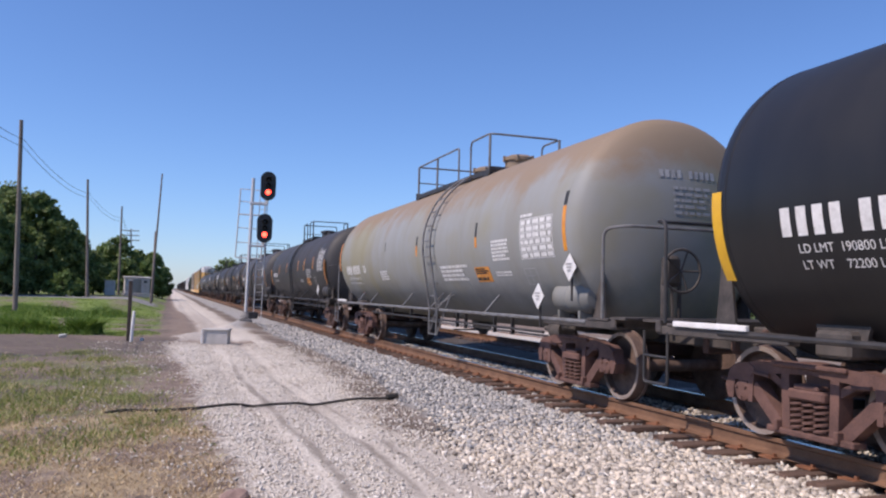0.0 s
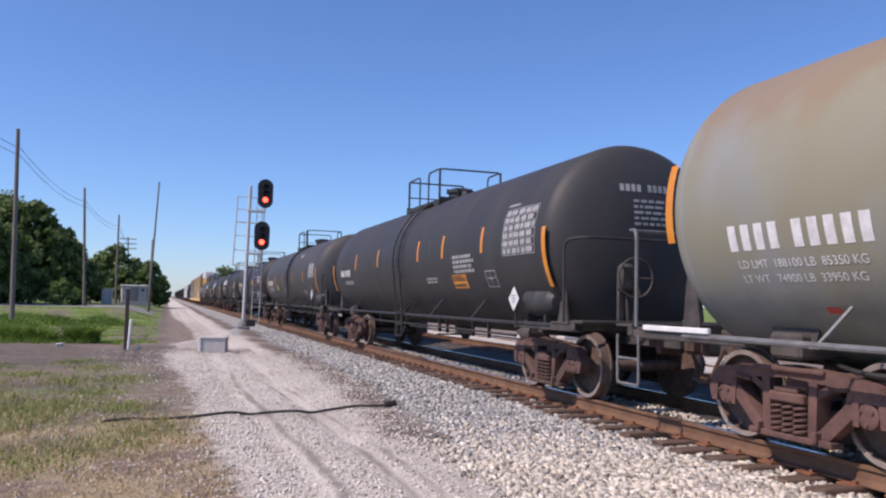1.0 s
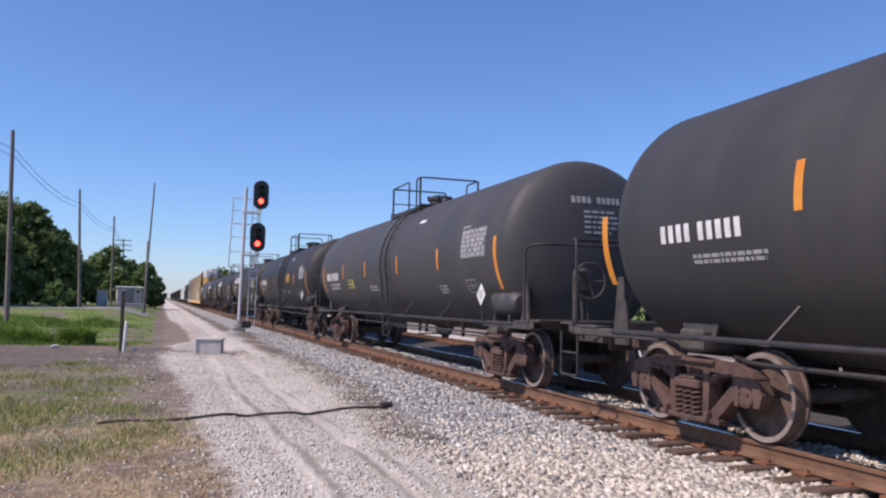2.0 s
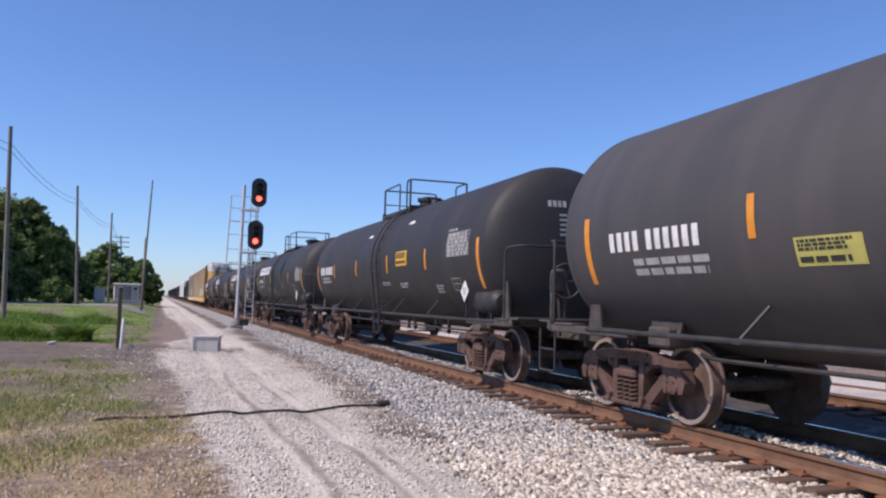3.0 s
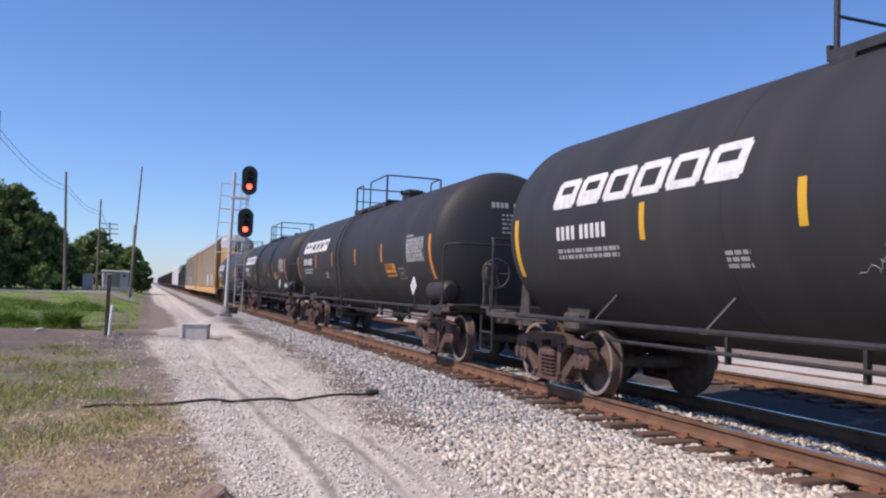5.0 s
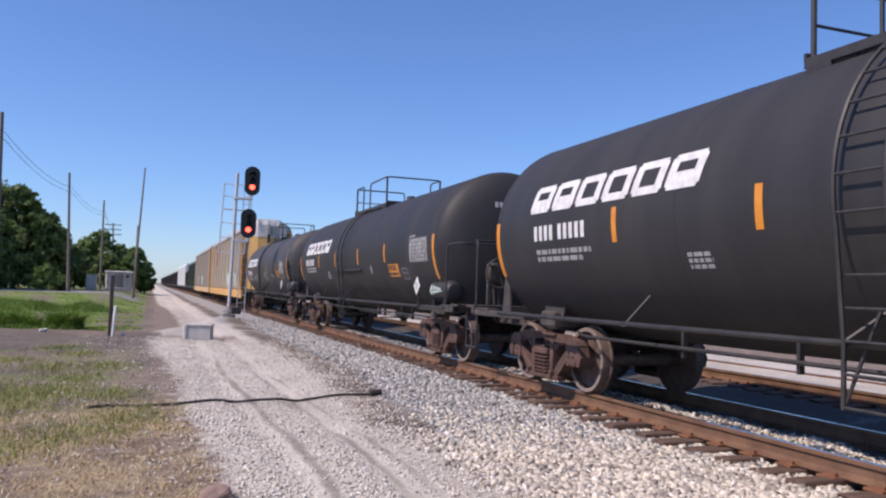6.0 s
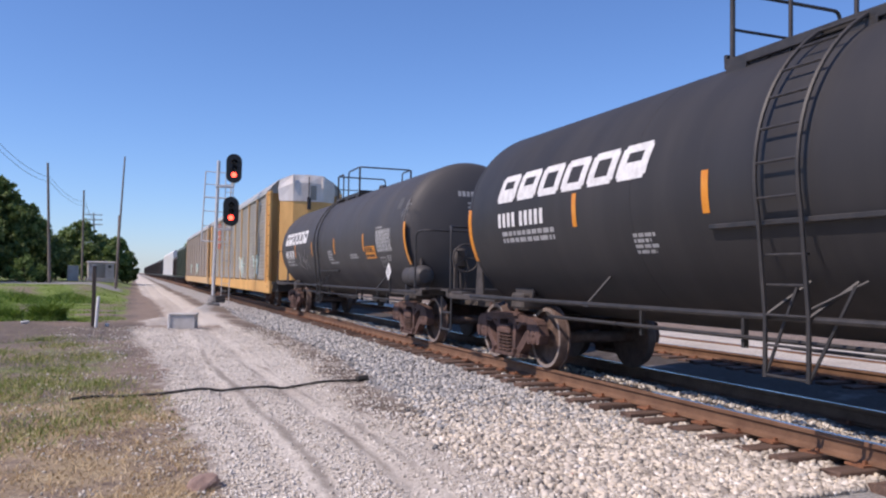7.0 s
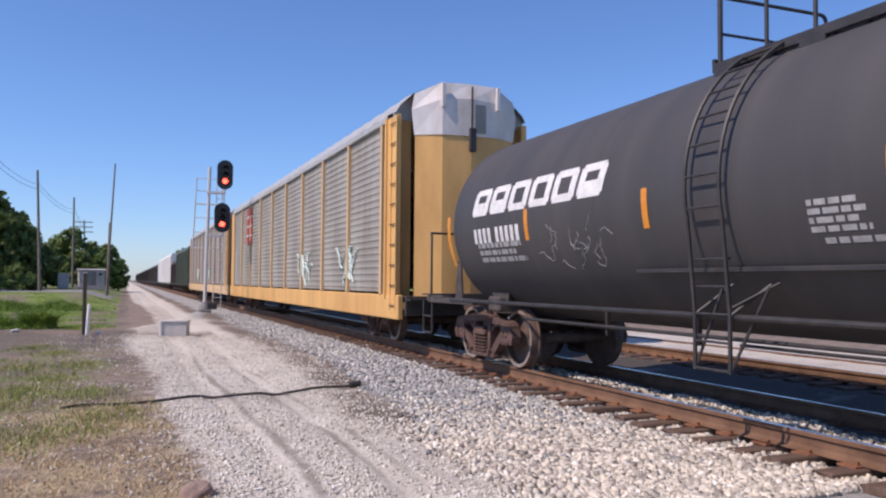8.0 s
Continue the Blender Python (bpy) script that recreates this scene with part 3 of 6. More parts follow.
def side_frame_bm(bm):
    """Cast side frame: top chord, pedestals, tension arms and spring seat around real windows."""
    def bar(y0, z0, y1, z1, w, x=0.0, t=0.15):
        d = Vector((y1 - y0, z1 - z0))
        k = Vector((-d.y, d.x)).normalized() * w / 2
        slab(bm, [(y0 + k.x, z0 + k.y), (y1 + k.x, z1 + k.y), (y1 - k.x, z1 - k.y), (y0 - k.x, z0 - k.y)], x - t / 2, x + t / 2)
    for s in (-1, 1):
        bar(0, 0.76, s * 0.62, 0.72, 0.12)
        bar(s * 0.58, 0.735, s * 1.0, 0.645, 0.12, 0.002, 0.152)
        slab(bm, [(s * 0.72, 0.66), (s * 0.74, 0.36), (s * 0.80, 0.36), (s * 0.80, 0.56), (s * 1.0, 0.56), (s * 1.02, 0.37), (s * 1.1, 0.37), (s * 1.14, 0.5), (s * 1.06, 0.68)], -0.078, 0.078)
        bar(s * 0.74, 0.52, s * 0.36, 0.17, 0.13, 0.004, 0.14)
        bar(s * 0.28, 0.16, s * 0.30, 0.72, 0.10, 0.006, 0.16)
        bar(s * 0.3, 0.55, s * 0.55, 0.68, 0.07, 0.003, 0.12)
        # rounded pedestal roof over the bearing, and the tapering tip of the chord
        slab(bm, [(s * 0.70, 0.70), (s * 0.80, 0.745), (s * 0.95, 0.735), (s * 1.08, 0.66), (s * 1.02, 0.6), (s * 0.76, 0.6)], -0.085, 0.085)
        box(bm, (-0.02, s * 0.42, 0.15), (0.16, 0.2, 0.06), 0.01)
    box(bm, (0, 0, 0.15), (0.24, 0.66, 0.06), 0.012)
    box(bm, (0.0, 0, 0.515), (0.26, 0.44, 0.1), 0.02)
    box(bm, (-0.02, 0, 0.585), (0.2, 0.3, 0.05), 0.012)
    box(bm, (-0.05, 0, 0.775), (0.14, 0.9, 0.05), 0.015)
    for s in (-1, 1):
        box(bm, (-0.03, s * 0.36, 0.2), (0.22, 0.05, 0.1), 0.01)
        tube(bm, [(-0.085, s * 0.5, 0.64), (-0.085, s * 0.7, 0.66)], 0.02, 6)
    return bm


def spring_bm(bm):
    pts = [(0.062 * math.cos(a), 0.062 * math.sin(a), 0.185 + 0.27 * a / (2 * math.pi * 5)) for a in (i * math.pi / 6 for i in range(61))]
    return tube(bm, pts, 0.0145, 5)


def bolster_bm(bm):
    box(bm, (0, 0, 0.62), (1.9, 0.34, 0.2), 0.03)
    box(bm, (0, 0, 0.75), (0.5, 0.42, 0.1), 0.02)
    return bm


def beam_bm(bm):
    for s in (-1, 1):
        box(bm, (0, s * 0.32, 0.38), (1.5, 0.07, 0.1), 0.01)
        for w in (-1, 1):
            box(bm, (w * 0.75, s * 0.4, 0.42), (0.1, 0.07, 0.3), 0.015)
    tube(bm, [(0, -0.32, 0.42), (0.1, 0.32, 0.5)], 0.03, 6)
    return bm


MOVERS = []        # wheelsets that turn: object, place along the car


def truck(car, y, red=False):
    cast = TRUCK_RED if red else TRUCK
    t = part("truck", cached("bolster|%s" % red, bolster_bm, cast), None, car, "rust-brown cast freight truck", pose(0, y, 0))
    for s in (-1, 1):
        part("side_frame", cached("side_frame|%s" % red, side_frame_bm, cast), None, t, "", pose(s * 0.98, 0, 0, 0, 0, 0 if s < 0 else 180))
        for k in (-0.14, 0.0, 0.14):
            for j in (-0.06, 0.06):
                part("spring", cached("spring|%s" % red, spring_bm, cast, True), None, t, "", pose(s * 0.98 + j, k, 0))
        for k in (-0.89, 0.89):
            part("bearing_cap", cached("cap|%s" % red, cap_bm, cast, True), None, t, "", pose(s * 1.02, k, 0.46, 0, 0, 0 if s < 0 else 180))
    part("brake_beam", cached("brake_beam", beam_bm, STEEL_DARK), None, t)
    for k in (-0.89, 0.89):
        w = part("wheelset", cached("axle", axle_bm, WHEEL, True), None, car, "rusty steel wheelset", pose(0, y + k, 0.457))
        for s in (-1, 1):
            wh = part("wheel", cached("wheel", wheel_bm, WHEEL, True), None, w, "", pose(s * 0.775, 0, 0, 0, 0, 0 if s < 0 else 180))
            part("wheel_rim", cached("wheel_rim", rim_bm, TREAD, True), None, w, "worn bright wheel rim", pose(s * 0.775, 0, 0, 0, 0, 0 if s < 0 else 180))
        MOVERS.append((w, y + k))


def shell_point(y, z, v, lift=0.004):
    """A point on the road side of the tank: v metres up the curve from height z."""
    r = SHELL["r"] + lift
    a = math.asin(max(-0.99, min(0.99, (z - SHELL["z"]) / SHELL["r"]))) + v / SHELL["r"]
    return Vector((-r * math.cos(a), y, SHELL["z"] + r * math.sin(a)))


def patch(bm, y, z, u0, v0, u1, v1, slant=0.0, lift=0.004):
    """A painted patch on the shell; u runs to the reader's right."""
    k = max(1, int(abs(v1 - v0) / 0.07))
    rows = []
    for i in range(k + 1):
        v = v0 + (v1 - v0) * i / k
        rows.append([bm.verts.new(shell_point(y - u - slant * v, z, v, lift)) for u in (u0, u1)])
    for a, b in zip(rows, rows[1:]):
        bm.faces.new((a[0], a[1], b[1], b[0]))


def bars(bm, y, z, w, h, lines, rnd, chars=0.7, lift=0.004):
    """Unreadable lines of small lettering as broken bars; y, z: their centre."""
    step = h / lines
    for i in range(lines):
        v = h / 2 - (i + 0.5) * step
        u = -w / 2
        end = w / 2 - rnd.uniform(0, 0.25) * w
        while u < end:
            k = min(rnd.uniform(0.6, 2.2) * step, end - u)
            patch(bm, y, z, u, v - step * 0.33, u + k, v + step * 0.33, 0, lift)
            u += k + step * 0.35


def blocks(bm, y, z, h, counts, gap=0.5, slant=0.0, fill=0.4):
    """A mark of plain letter-sized bars, left end at y; counts: bars in each word."""
    u = 0
    for k in counts:
        for _ in range(k):
            patch(bm, y, z, u, -h / 2, u + h * fill, h / 2, slant)
            u += h * (fill + 0.28)
        u += h * gap


def hollow(bm, y, z, w, h, t, slant):
    patch(bm, y, z, 0, -h / 2, t, h / 2, slant)
    patch(bm, y, z, w - t, -h / 2, w, h / 2, slant)
    patch(bm, y, z, t, h / 2 - t * 0.8, w - t, h / 2, slant)
    patch(bm, y, z, t, -h / 2, w - t, -h / 2 + t * 0.8, slant)


def slanted_ring(bm, y, z, w, h, side, slant, v0, v1):
    """A leaning block of the logo with a slot from height v0 to v1 cut through it."""
    c = side * 0.28
    for u0, u1, lo, hi in ((0, c, -h / 2 + c, h / 2 - c), (c, side, -h / 2, h / 2), (w - side, w - c, -h / 2, h / 2), (w - c, w, -h / 2 + c, h / 2 - c), (side, w - side, v1, h / 2), (side, w - side, -h / 2, v0)):
        patch(bm, y, z, u0, lo, u1, hi, slant)


def wording(text, size):
    cu = bpy.data.curves.new("words", "FONT")
    cu.body, cu.size = text, size
    ob = bpy.data.objects.new("words", cu)
    scene.collection.objects.link(ob)
    me = bpy.data.meshes.new_from_object(ob.evaluated_get(bpy.context.evaluated_depsgraph_get()))
    bpy.data.objects.remove(ob)
    return me


def words(car, name, lines, y, z, size, mat, label=""):
    """Readable stencilled words, laid on the shell; y, z: the start of the first line."""
    bm = bmesh.new()
    for i, text in enumerate(lines):
        me = wording(text, size)
        k = len(bm.verts)
        bm.from_mesh(me)
        bm.verts.ensure_lookup_table()
        for v in bm.verts[k:]:
            v.co = shell_point(y - v.co.x, z, v.co.y - i * size * 1.3, 0.012 if mat is INK else 0.004)
        bpy.data.meshes.remove(me)
    return tagged(part(name, bm, mat, car, label), kind="stuff")


def shell_bm(bm, head=0.5):
    a0, a1 = SHELL["ends"]
    arc = [(SHELL["r"] * math.sin(math.pi / 2 * i / 8), head * math.cos(math.pi / 2 * i / 8)) for i in range(9)]
    prof = [(r, a0 - d) for r, d in arc] + [(SHELL["r"], a0 + (a1 - a0) * i / 10) for i in range(1, 10)] + [(r, a1 + d) for r, d in arc[::-1]]
    return lathe(bm, prof, 80, "y", (0, 0, SHELL["z"]))


def seam_bm(bm):
    for y in (0,):
        lathe(bm, [(SHELL["r"] - 0.01, y - 0.025), (SHELL["r"] + 0.003, y - 0.015), (SHELL["r"] + 0.003, y + 0.015), (SHELL["r"] - 0.01, y + 0.025)], 80, "y", (0, 0, SHELL["z"]))
    return bm


def running_rail_bm(bm):
    return tube(bm, [(-1.42, -7.6, 1.04), (-1.42, 7.7, 1.04)], 0.03, 8)


def bracket_bm(bm):
    """Diagonal strut from the shell down to the running rail."""
    tube(bm, [(-1.2, 0.0, 1.38), (-1.42, 0.16, 1.05)], 0.02, 6)
    box(bm, (-1.42, 0.18, 1.02), (0.05, 0.12, 0.02))
    return bm


def sill_bm(bm):
    """Stub centre sill at one end (towards -Y)."""
    box(bm, (0, -7.6, 0.92), (0.36, 2.6, 0.3), 0.02)
    return bm


def bolster_beam_bm(bm):
    box(bm, (0, -6.55, 1.0), (2.3, 0.4, 0.24), 0.03)
    for s in (-1, 1):
        slab(bm, [(-6.8, 1.0), (-6.3, 1.0), (-6.2, 1.35), (-6.9, 1.35)], s * 1.0 - 0.02, s * 1.0 + 0.02)
    return bm


def end_platform_bm(bm):
    box(bm, (0, -8.3, 1.05), (2.9, 0.1, 0.12), 0.012)
    box(bm, (0, -8.42, 1.115), (2.9, 0.34, 0.03))
    return bm


def side_sill_bm(bm):
    box(bm, (-1.36, -7.35, 1.02), (0.14, 2.0, 0.1), 0.012)
    box(bm, (-1.34, -7.9, 1.085), (0.2, 0.5, 0.03), 0.006)
    return bm


def saddle_plate_bm(bm):
    return slab(bm, [(-7.66, 1.05), (-7.34, 1.05), (-7.43, 1.72), (-7.57, 1.72)], -1.175, -1.145)


def coupler_bm(bm):
    box(bm, (0, -8.65, 0.87), (0.2, 0.7, 0.2), 0.03)
    box(bm, (0.02, -9.0, 0.87), (0.32, 0.18, 0.3), 0.05)
    box(bm, (0, -8.45, 0.87), (0.42, 0.1, 0.36), 0.02)
    tube(bm, fillet([(0.25, -8.5, 0.85), (0.3, -8.75, 0.4), (0.3, -9.05, 0.45)], 0.2), 0.025, 6)
    return bm


def end_rail_bm(bm):
    """Bent handrail round the end platform and its steps."""
    tube(bm, fillet([(-1.42, -8.0, 1.1), (-1.42, -8.0, 2.24), (-1.3, -8.36, 2.26), (0.9, -8.36, 2.26), (1.05, -8.36, 1.1)], 0.14), 0.022, 8)
    return bm


def step_bm(bm):
    tube(bm, fillet([(-1.42, -7.95, 1.0), (-1.42, -7.95, 0.42), (-1.42, -8.4, 0.42), (-1.42, -8.4, 1.0)], 0.05), 0.02, 6)
    tube(bm, [(-1.42, -7.95, 0.72), (-1.42, -8.4, 0.72)], 0.018, 6)
    return bm


def ladder_bm(bm, a=0.6, b=1.08):
    for y in (a, b):
        pts = [(-1.47, y, 0.52), (-1.47, y, 1.05)]
        r = SHELL["r"] + 0.09
        for i in range(15):
            t = radians(-12 + 74 * i / 14)
            pts.append((-r * math.cos(t), y, SHELL["z"] + r * math.sin(t)))
        tube(bm, pts, 0.022, 6)
        pts = [(-1.47, y, 1.05)] + [(-(SHELL["r"] + 0.02) * math.cos(radians(q)), y - 0.25, SHELL["z"] + (SHELL["r"] + 0.02) * math.sin(radians(q))) for q in (-38,)]
        tube(bm, pts, 0.018, 6)
    # raking braces behind the foot of the ladder
    m = (a + b) / 2
    tube(bm, [(-1.46, a, 0.54), (-1.3, m - 0.55, 1.32)], 0.016, 6)
    tube(bm, [(-1.46, b, 0.54), (-1.3, m + 0.05, 1.3)], 0.016, 6)
    tube(bm, [(-1.46, a, 1.12), (-1.22, m - 0.6, 1.36)], 0.014, 6)
    return bm


def rung_bm(bm):
    return tube(bm, [(0, 0.6, 0), (0, 1.08, 0)], 0.014, 6)


DECK = {"d": (2.3, 1.5, 0.75, -1.0)}    # deck end, ladder gap, deck end along the car being built


def platform_bm(bm):
    """Steel edge of the deck round the manway."""
    z, (hi, _, _, lo) = 3.655, DECK["d"]
    for x in (-0.78, 0.78):
        box(bm, (x, (hi + lo) / 2, z), (0.05, hi - lo + 0.16, 0.1), 0.006)
        for y in (lo + 0.1, (lo + hi) / 2, hi - 0.1):
            box(bm, (x, y, z - 0.1), (0.06, 0.3, 0.14), 0.006)
    for y in (lo - 0.07, hi + 0.07):
        box(bm, (0, y, z + 0.06), (1.6, 0.04, 0.09), 0.006)
    return bm


def grating_bm(bm):
    z, (hi, _, _, lo) = 3.655, DECK["d"]
    for i in range(9):
        for s in (-1, 1):
            box(bm, (s * (0.42 + 0.04 * i), (hi + lo) / 2, z + 0.045), (0.012, hi - lo, 0.03))
    for i in range(8):
        for s in (-1, 1):
            y = lo + (hi - lo) * i / 7
            box(bm, (s * 0.58, y, z + 0.04), (0.36, 0.012, 0.025))
            tube(bm, [(s * 0.7, y, z), (s * 0.74, y, z - 0.2)], 0.016, 5)
    return bm


def railing_bm(bm):
    """Pipe rails round the deck, open at the ladder."""
    z0, z1 = 3.58, 4.42
    hi, g1, g0, lo = DECK["d"]
    tube(bm, fillet([(-0.76, g1, z0), (-0.76, g1, z1), (-0.76, hi, z1), (0.76, hi, z1), (0.76, hi, z0)], 0.1), 0.021, 8)
    tube(bm, fillet([(-0.76, g0, z0), (-0.76, g0, z1), (-0.76, lo, z1), (0.76, lo, z1), (0.76, lo + 0.8, z1), (0.76, lo + 0.8, z0)], 0.14), 0.021, 8)
    for x, y in ((-0.76, hi), (-0.76, lo), (0.76, lo)):
        tube(bm, [(x, y, z0), (x, y, z1)], 0.028, 8)
    if hi - g1 > 2:
        tube(bm, [(-0.76, (hi + g1) / 2, z0), (-0.76, (hi + g1) / 2, z1)], 0.026, 8)
    tube(bm, [(-0.76, hi, 4.02), (0.76, hi, 4.02)], 0.016, 6)
    m = (hi + lo) / 2
    tube(bm, fillet([(0.76, m - 0.3, z0), (0.76, m - 0.3, 4.1), (0.76, m + 0.6, 4.1), (0.76, m + 0.6, z0)], 0.12), 0.018, 6)
    return bm


def manway_bm(bm):
    lathe(bm, [(0.0, 4.12), (0.2, 4.12), (0.29, 4.08), (0.33, 4.06), (0.33, 4.0), (0.29, 4.0), (0.29, 3.72), (0.0, 3.72)], 24, "z", (0.1, 0, 0))
    for i in range(6):
        a = i * math.pi / 3
        box(bm, (0.1 + 0.33 * math.cos(a), 0.33 * math.sin(a), 4.03), (0.05, 0.05, 0.12))
    return bm


def valve_bm(bm):
    lathe(bm, [(0.0, 3.98), (0.1, 3.98), (0.12, 3.93), (0.12, 3.7), (0, 3.7)], 14, "z", (0.05, 0, 0))
    return bm


def reservoir_bm(bm):
    """Air reservoir lying on the end platform."""
    lathe(bm, [(0, -7.42), (0.14, -7.4), (0.21, -7.32), (0.22, -7.28), (0.22, -6.95), (0.228, -6.94), (0.228, -6.9), (0.22, -6.89), (0.22, -6.55), (0.21, -6.5), (0.14, -6.42), (0, -6.4)], 20, "y", (-1.16, 0, 1.36))
    for y in (-7.2, -6.6):
        box(bm, (-1.16, y, 1.12), (0.3, 0.06, 0.12))
    return bm


def brake_cylinder_bm(bm):
    lathe(bm, [(0, -6.1), (0.15, -6.1), (0.16, -6.06), (0.16, -5.76), (0.12, -5.72), (0.05, -5.7), (0.04, -5.4), (0, -5.4)], 16, "y", (-0.9, 0, 0.86))
    box(bm, (-0.9, -5.95, 1.03), (0.2, 0.3, 0.1), 0.01)
    return bm


def hand_brake_bm(bm):
    """Brake wheel, gear housing and chain at the end."""
    box(bm, (-0.1, -8.35, 1.72), (0.26, 0.14, 0.4), 0.05)
    box(bm, (-0.16, -8.3, 1.35), (0.08, 0.06, 0.7), 0.01)
    box(bm, (0.06, -8.3, 1.35), (0.05, 0.05, 0.7), 0.01)
    pts = [(-0.02 + 0.27 * math.cos(a), -8.47, 1.72 + 0.27 * math.sin(a)) for a in (i * math.pi / 12 for i in range(25))]
    tube(bm, pts, 0.018, 6)
    for i in range(5):
        a = i * 1.2566
        tube(bm, [(-0.02, -8.45, 1.72), (-0.02 + 0.27 * math.cos(a), -8.47, 1.72 + 0.27 * math.sin(a))], 0.013, 5)
    tube(bm, [(-0.1, -8.36, 1.55), (-0.05, -8.36, 0.85)], 0.02, 5)
    return bm


def brake_pipe_bm(bm):
    tube(bm, fillet([(-1.0, -5.5, 0.8), (-1.0, 5.8, 0.8), (-0.6, 6.6, 0.85)], 0.3), 0.025, 6)
    tube(bm, [(-0.75, -5.4, 0.72), (-0.75, 1.5, 0.72)], 0.02, 6)
    for y in (-4.2, -3.4, -1.9, -1.4, 1.9, 3.6):
        box(bm, (-0.95, y, 0.84), (0.06, 0.04, 0.3))
    return bm


def outlet_bm(bm):
    lathe(bm, [(0, 0.5), (0.09, 0.5), (0.1, 0.56), (0.14, 0.58), (0.14, 0.64), (0.2, 0.66), (0.24, 0.84), (0, 0.84)], 14, "z", (0, -0.5, 0))
    slab(bm, [(-0.75, 0.85), (-0.25, 0.85), (-0.4, 0.62), (-0.6, 0.62)], -0.2, -0.18)
    tube(bm, [(-0.1, -0.5, 0.6), (-0.7, -0.5, 0.6)], 0.02, 6)
    return bm


def placard_bm(bm):
    d = 0.19
    slab(bm, [(0, -d), (d, 0), (0, d), (-d, 0)], -0.006, 0.006)
    return bm


def placard_holder_bm(bm):
    tube(bm, [(0.02, 0, -0.45), (0.02, 0, 0.0)], 0.018, 6)
    box(bm, (0.014, 0, 0), (0.012, 0.2, 0.2), 0, Matrix.Rotation(radians(45), 4, "X"))
    return bm


PLATE_ENDS = (7.25, 8.4)


def tank_car(label, y, paint, trim, spec, seed):
    """A tank car whose middle is at y when the clock reads 7 s; spec: what is painted on it."""
    rnd = random.Random(seed)
    car = tagged(new("tank_car"), label, "tank car", "tank cars of the train")
    car.location = (TRACK_X, y, RAIL)
    SHELL["r"], SHELL["z"] = spec.get("shell", (1.5, 2.29))
    SHELL["ends"] = spec.get("ends", (-7.1, 7.55))
    P = paint.name + str(SHELL["r"]) + str(SHELL["ends"])
    T = trim.name + str(SHELL["r"])
    lift = 2 * (SHELL["r"] - 1.5)
    rise = pose(0, 0, lift)
    DECK["d"] = spec.get("deck", (2.3, 1.5, 0.75, -1.0))
    D = str(DECK["d"])
    hand = spec.get("hand", 0.4)
    tank = part("tank", cached("tank|" + P, shell_bm, paint, True), None, car)
    for k in (SHELL["ends"][0] + 0.06, -3.1, 3.1, SHELL["ends"][1] - 0.06):
        part("weld_seam", cached("seam|" + P, seam_bm, paint, True), None, tank, "", pose(0, k, 0))
    part("running_rail", cached("running|" + T, running_rail_bm, trim, True), None, car)
    for k in spec.get("brackets", (3.9,)):
        part("rail_bracket", cached("bracket|" + T, bracket_bm, trim, True), None, car, "", pose(0, k, 0))
    for turn in (0, 180):
        at = pose(0, 0, 0, 0, 0, turn)
        near_end = pose(0, hand * 0.8, 0) if turn == 0 else pose(0, 0.4, 0, 0, 0, 180)
        for key, fn, where in (("stub_sill", sill_bm, at), ("bolster_beam", bolster_beam_bm, at), ("end_platform", end_platform_bm, near_end), ("side_sill", side_sill_bm, near_end), ("saddle_plate", saddle_plate_bm, near_end)):
            part(key, cached(key + "|" + T, fn, GRIME), None, car, "", where)
        for key, fn in (("side_sill", side_sill_bm), ("saddle_plate", saddle_plate_bm)):
            far = cached(key + "_mirror|" + T, lambda bm, fn=fn: (fn(bm), bmesh.ops.transform(bm, matrix=Matrix.Diagonal((-1, 1, 1, 1)), verts=bm.verts))[0], GRIME)
            part(key, far, None, car, "", near_end)
        part("coupler", cached("coupler", coupler_bm, TRUCK), None, car, "rusty cast coupler", pose(0, 0, 0, 0, 0, turn))
    flip = Matrix.Diagonal((1, -1, 1, 1))
    for key, fn in (("end_handrail", end_rail_bm), ("step", step_bm)):
        if key != "step":
            part(key, cached(key + "|" + T, fn, trim, True), None, car, "", pose(0, hand, 0))
        mirrored = cached(key + "_far|" + T, lambda bm, fn=fn: (fn(bm), bmesh.ops.transform(bm, matrix=flip, verts=bm.verts))[0], trim, True)
        part(key, mirrored, None, car, "", pose(0, 0.6, 0))
    lad = part("ladder", cached("ladder|" + T, ladder_bm, trim, True), None, car, "", pose(0, spec.get("shift", 0), 0))
    rung = cached("rung|" + T, rung_bm, trim, True)
    for z in (0.54, 0.8, 1.06, 1.32, 1.58):
        part("rung", rung, None, lad, "", pose(-1.47, 0, z))
    for q in (-8, 3, 14, 25, 36, 47, 58):
        part("rung", rung, None, lad, "", pose(-(SHELL["r"] + 0.09) * math.cos(radians(q)), 0, SHELL["z"] + (SHELL["r"] + 0.09) * math.sin(radians(q))))
    plat = part("platform", cached("platform|" + T + D, platform_bm, STEEL_DARK), None, car, "", rise)
    tagged(part("grating", cached("grating|" + D, grating_bm, STEEL_DARK), None, plat), kind="stuff")
    part("railing", cached("railing|" + T + D, railing_bm, trim, True), None, plat)
    for dy in spec.get("domes", ()):
        part("manway", cached("manway|" + P, manway_bm, paint, True), None, car, "", pose(0, dy, lift))
    part("valve", cached("valve", valve_bm, STEEL_DARK, True), None, car, "", pose(0, DECK["d"][3] + 0.4, lift))
    part("reservoir", cached("reservoir|" + P, reservoir_bm, paint, True), None, car)
    part("brake_cylinder", cached("brake_cylinder", brake_cylinder_bm, GRIME, True), None, car)
    part("hand_brake", cached("hand_brake", hand_brake_bm, GRIME, True), None, car, "", pose(-0.55, hand * 0.8, 0))
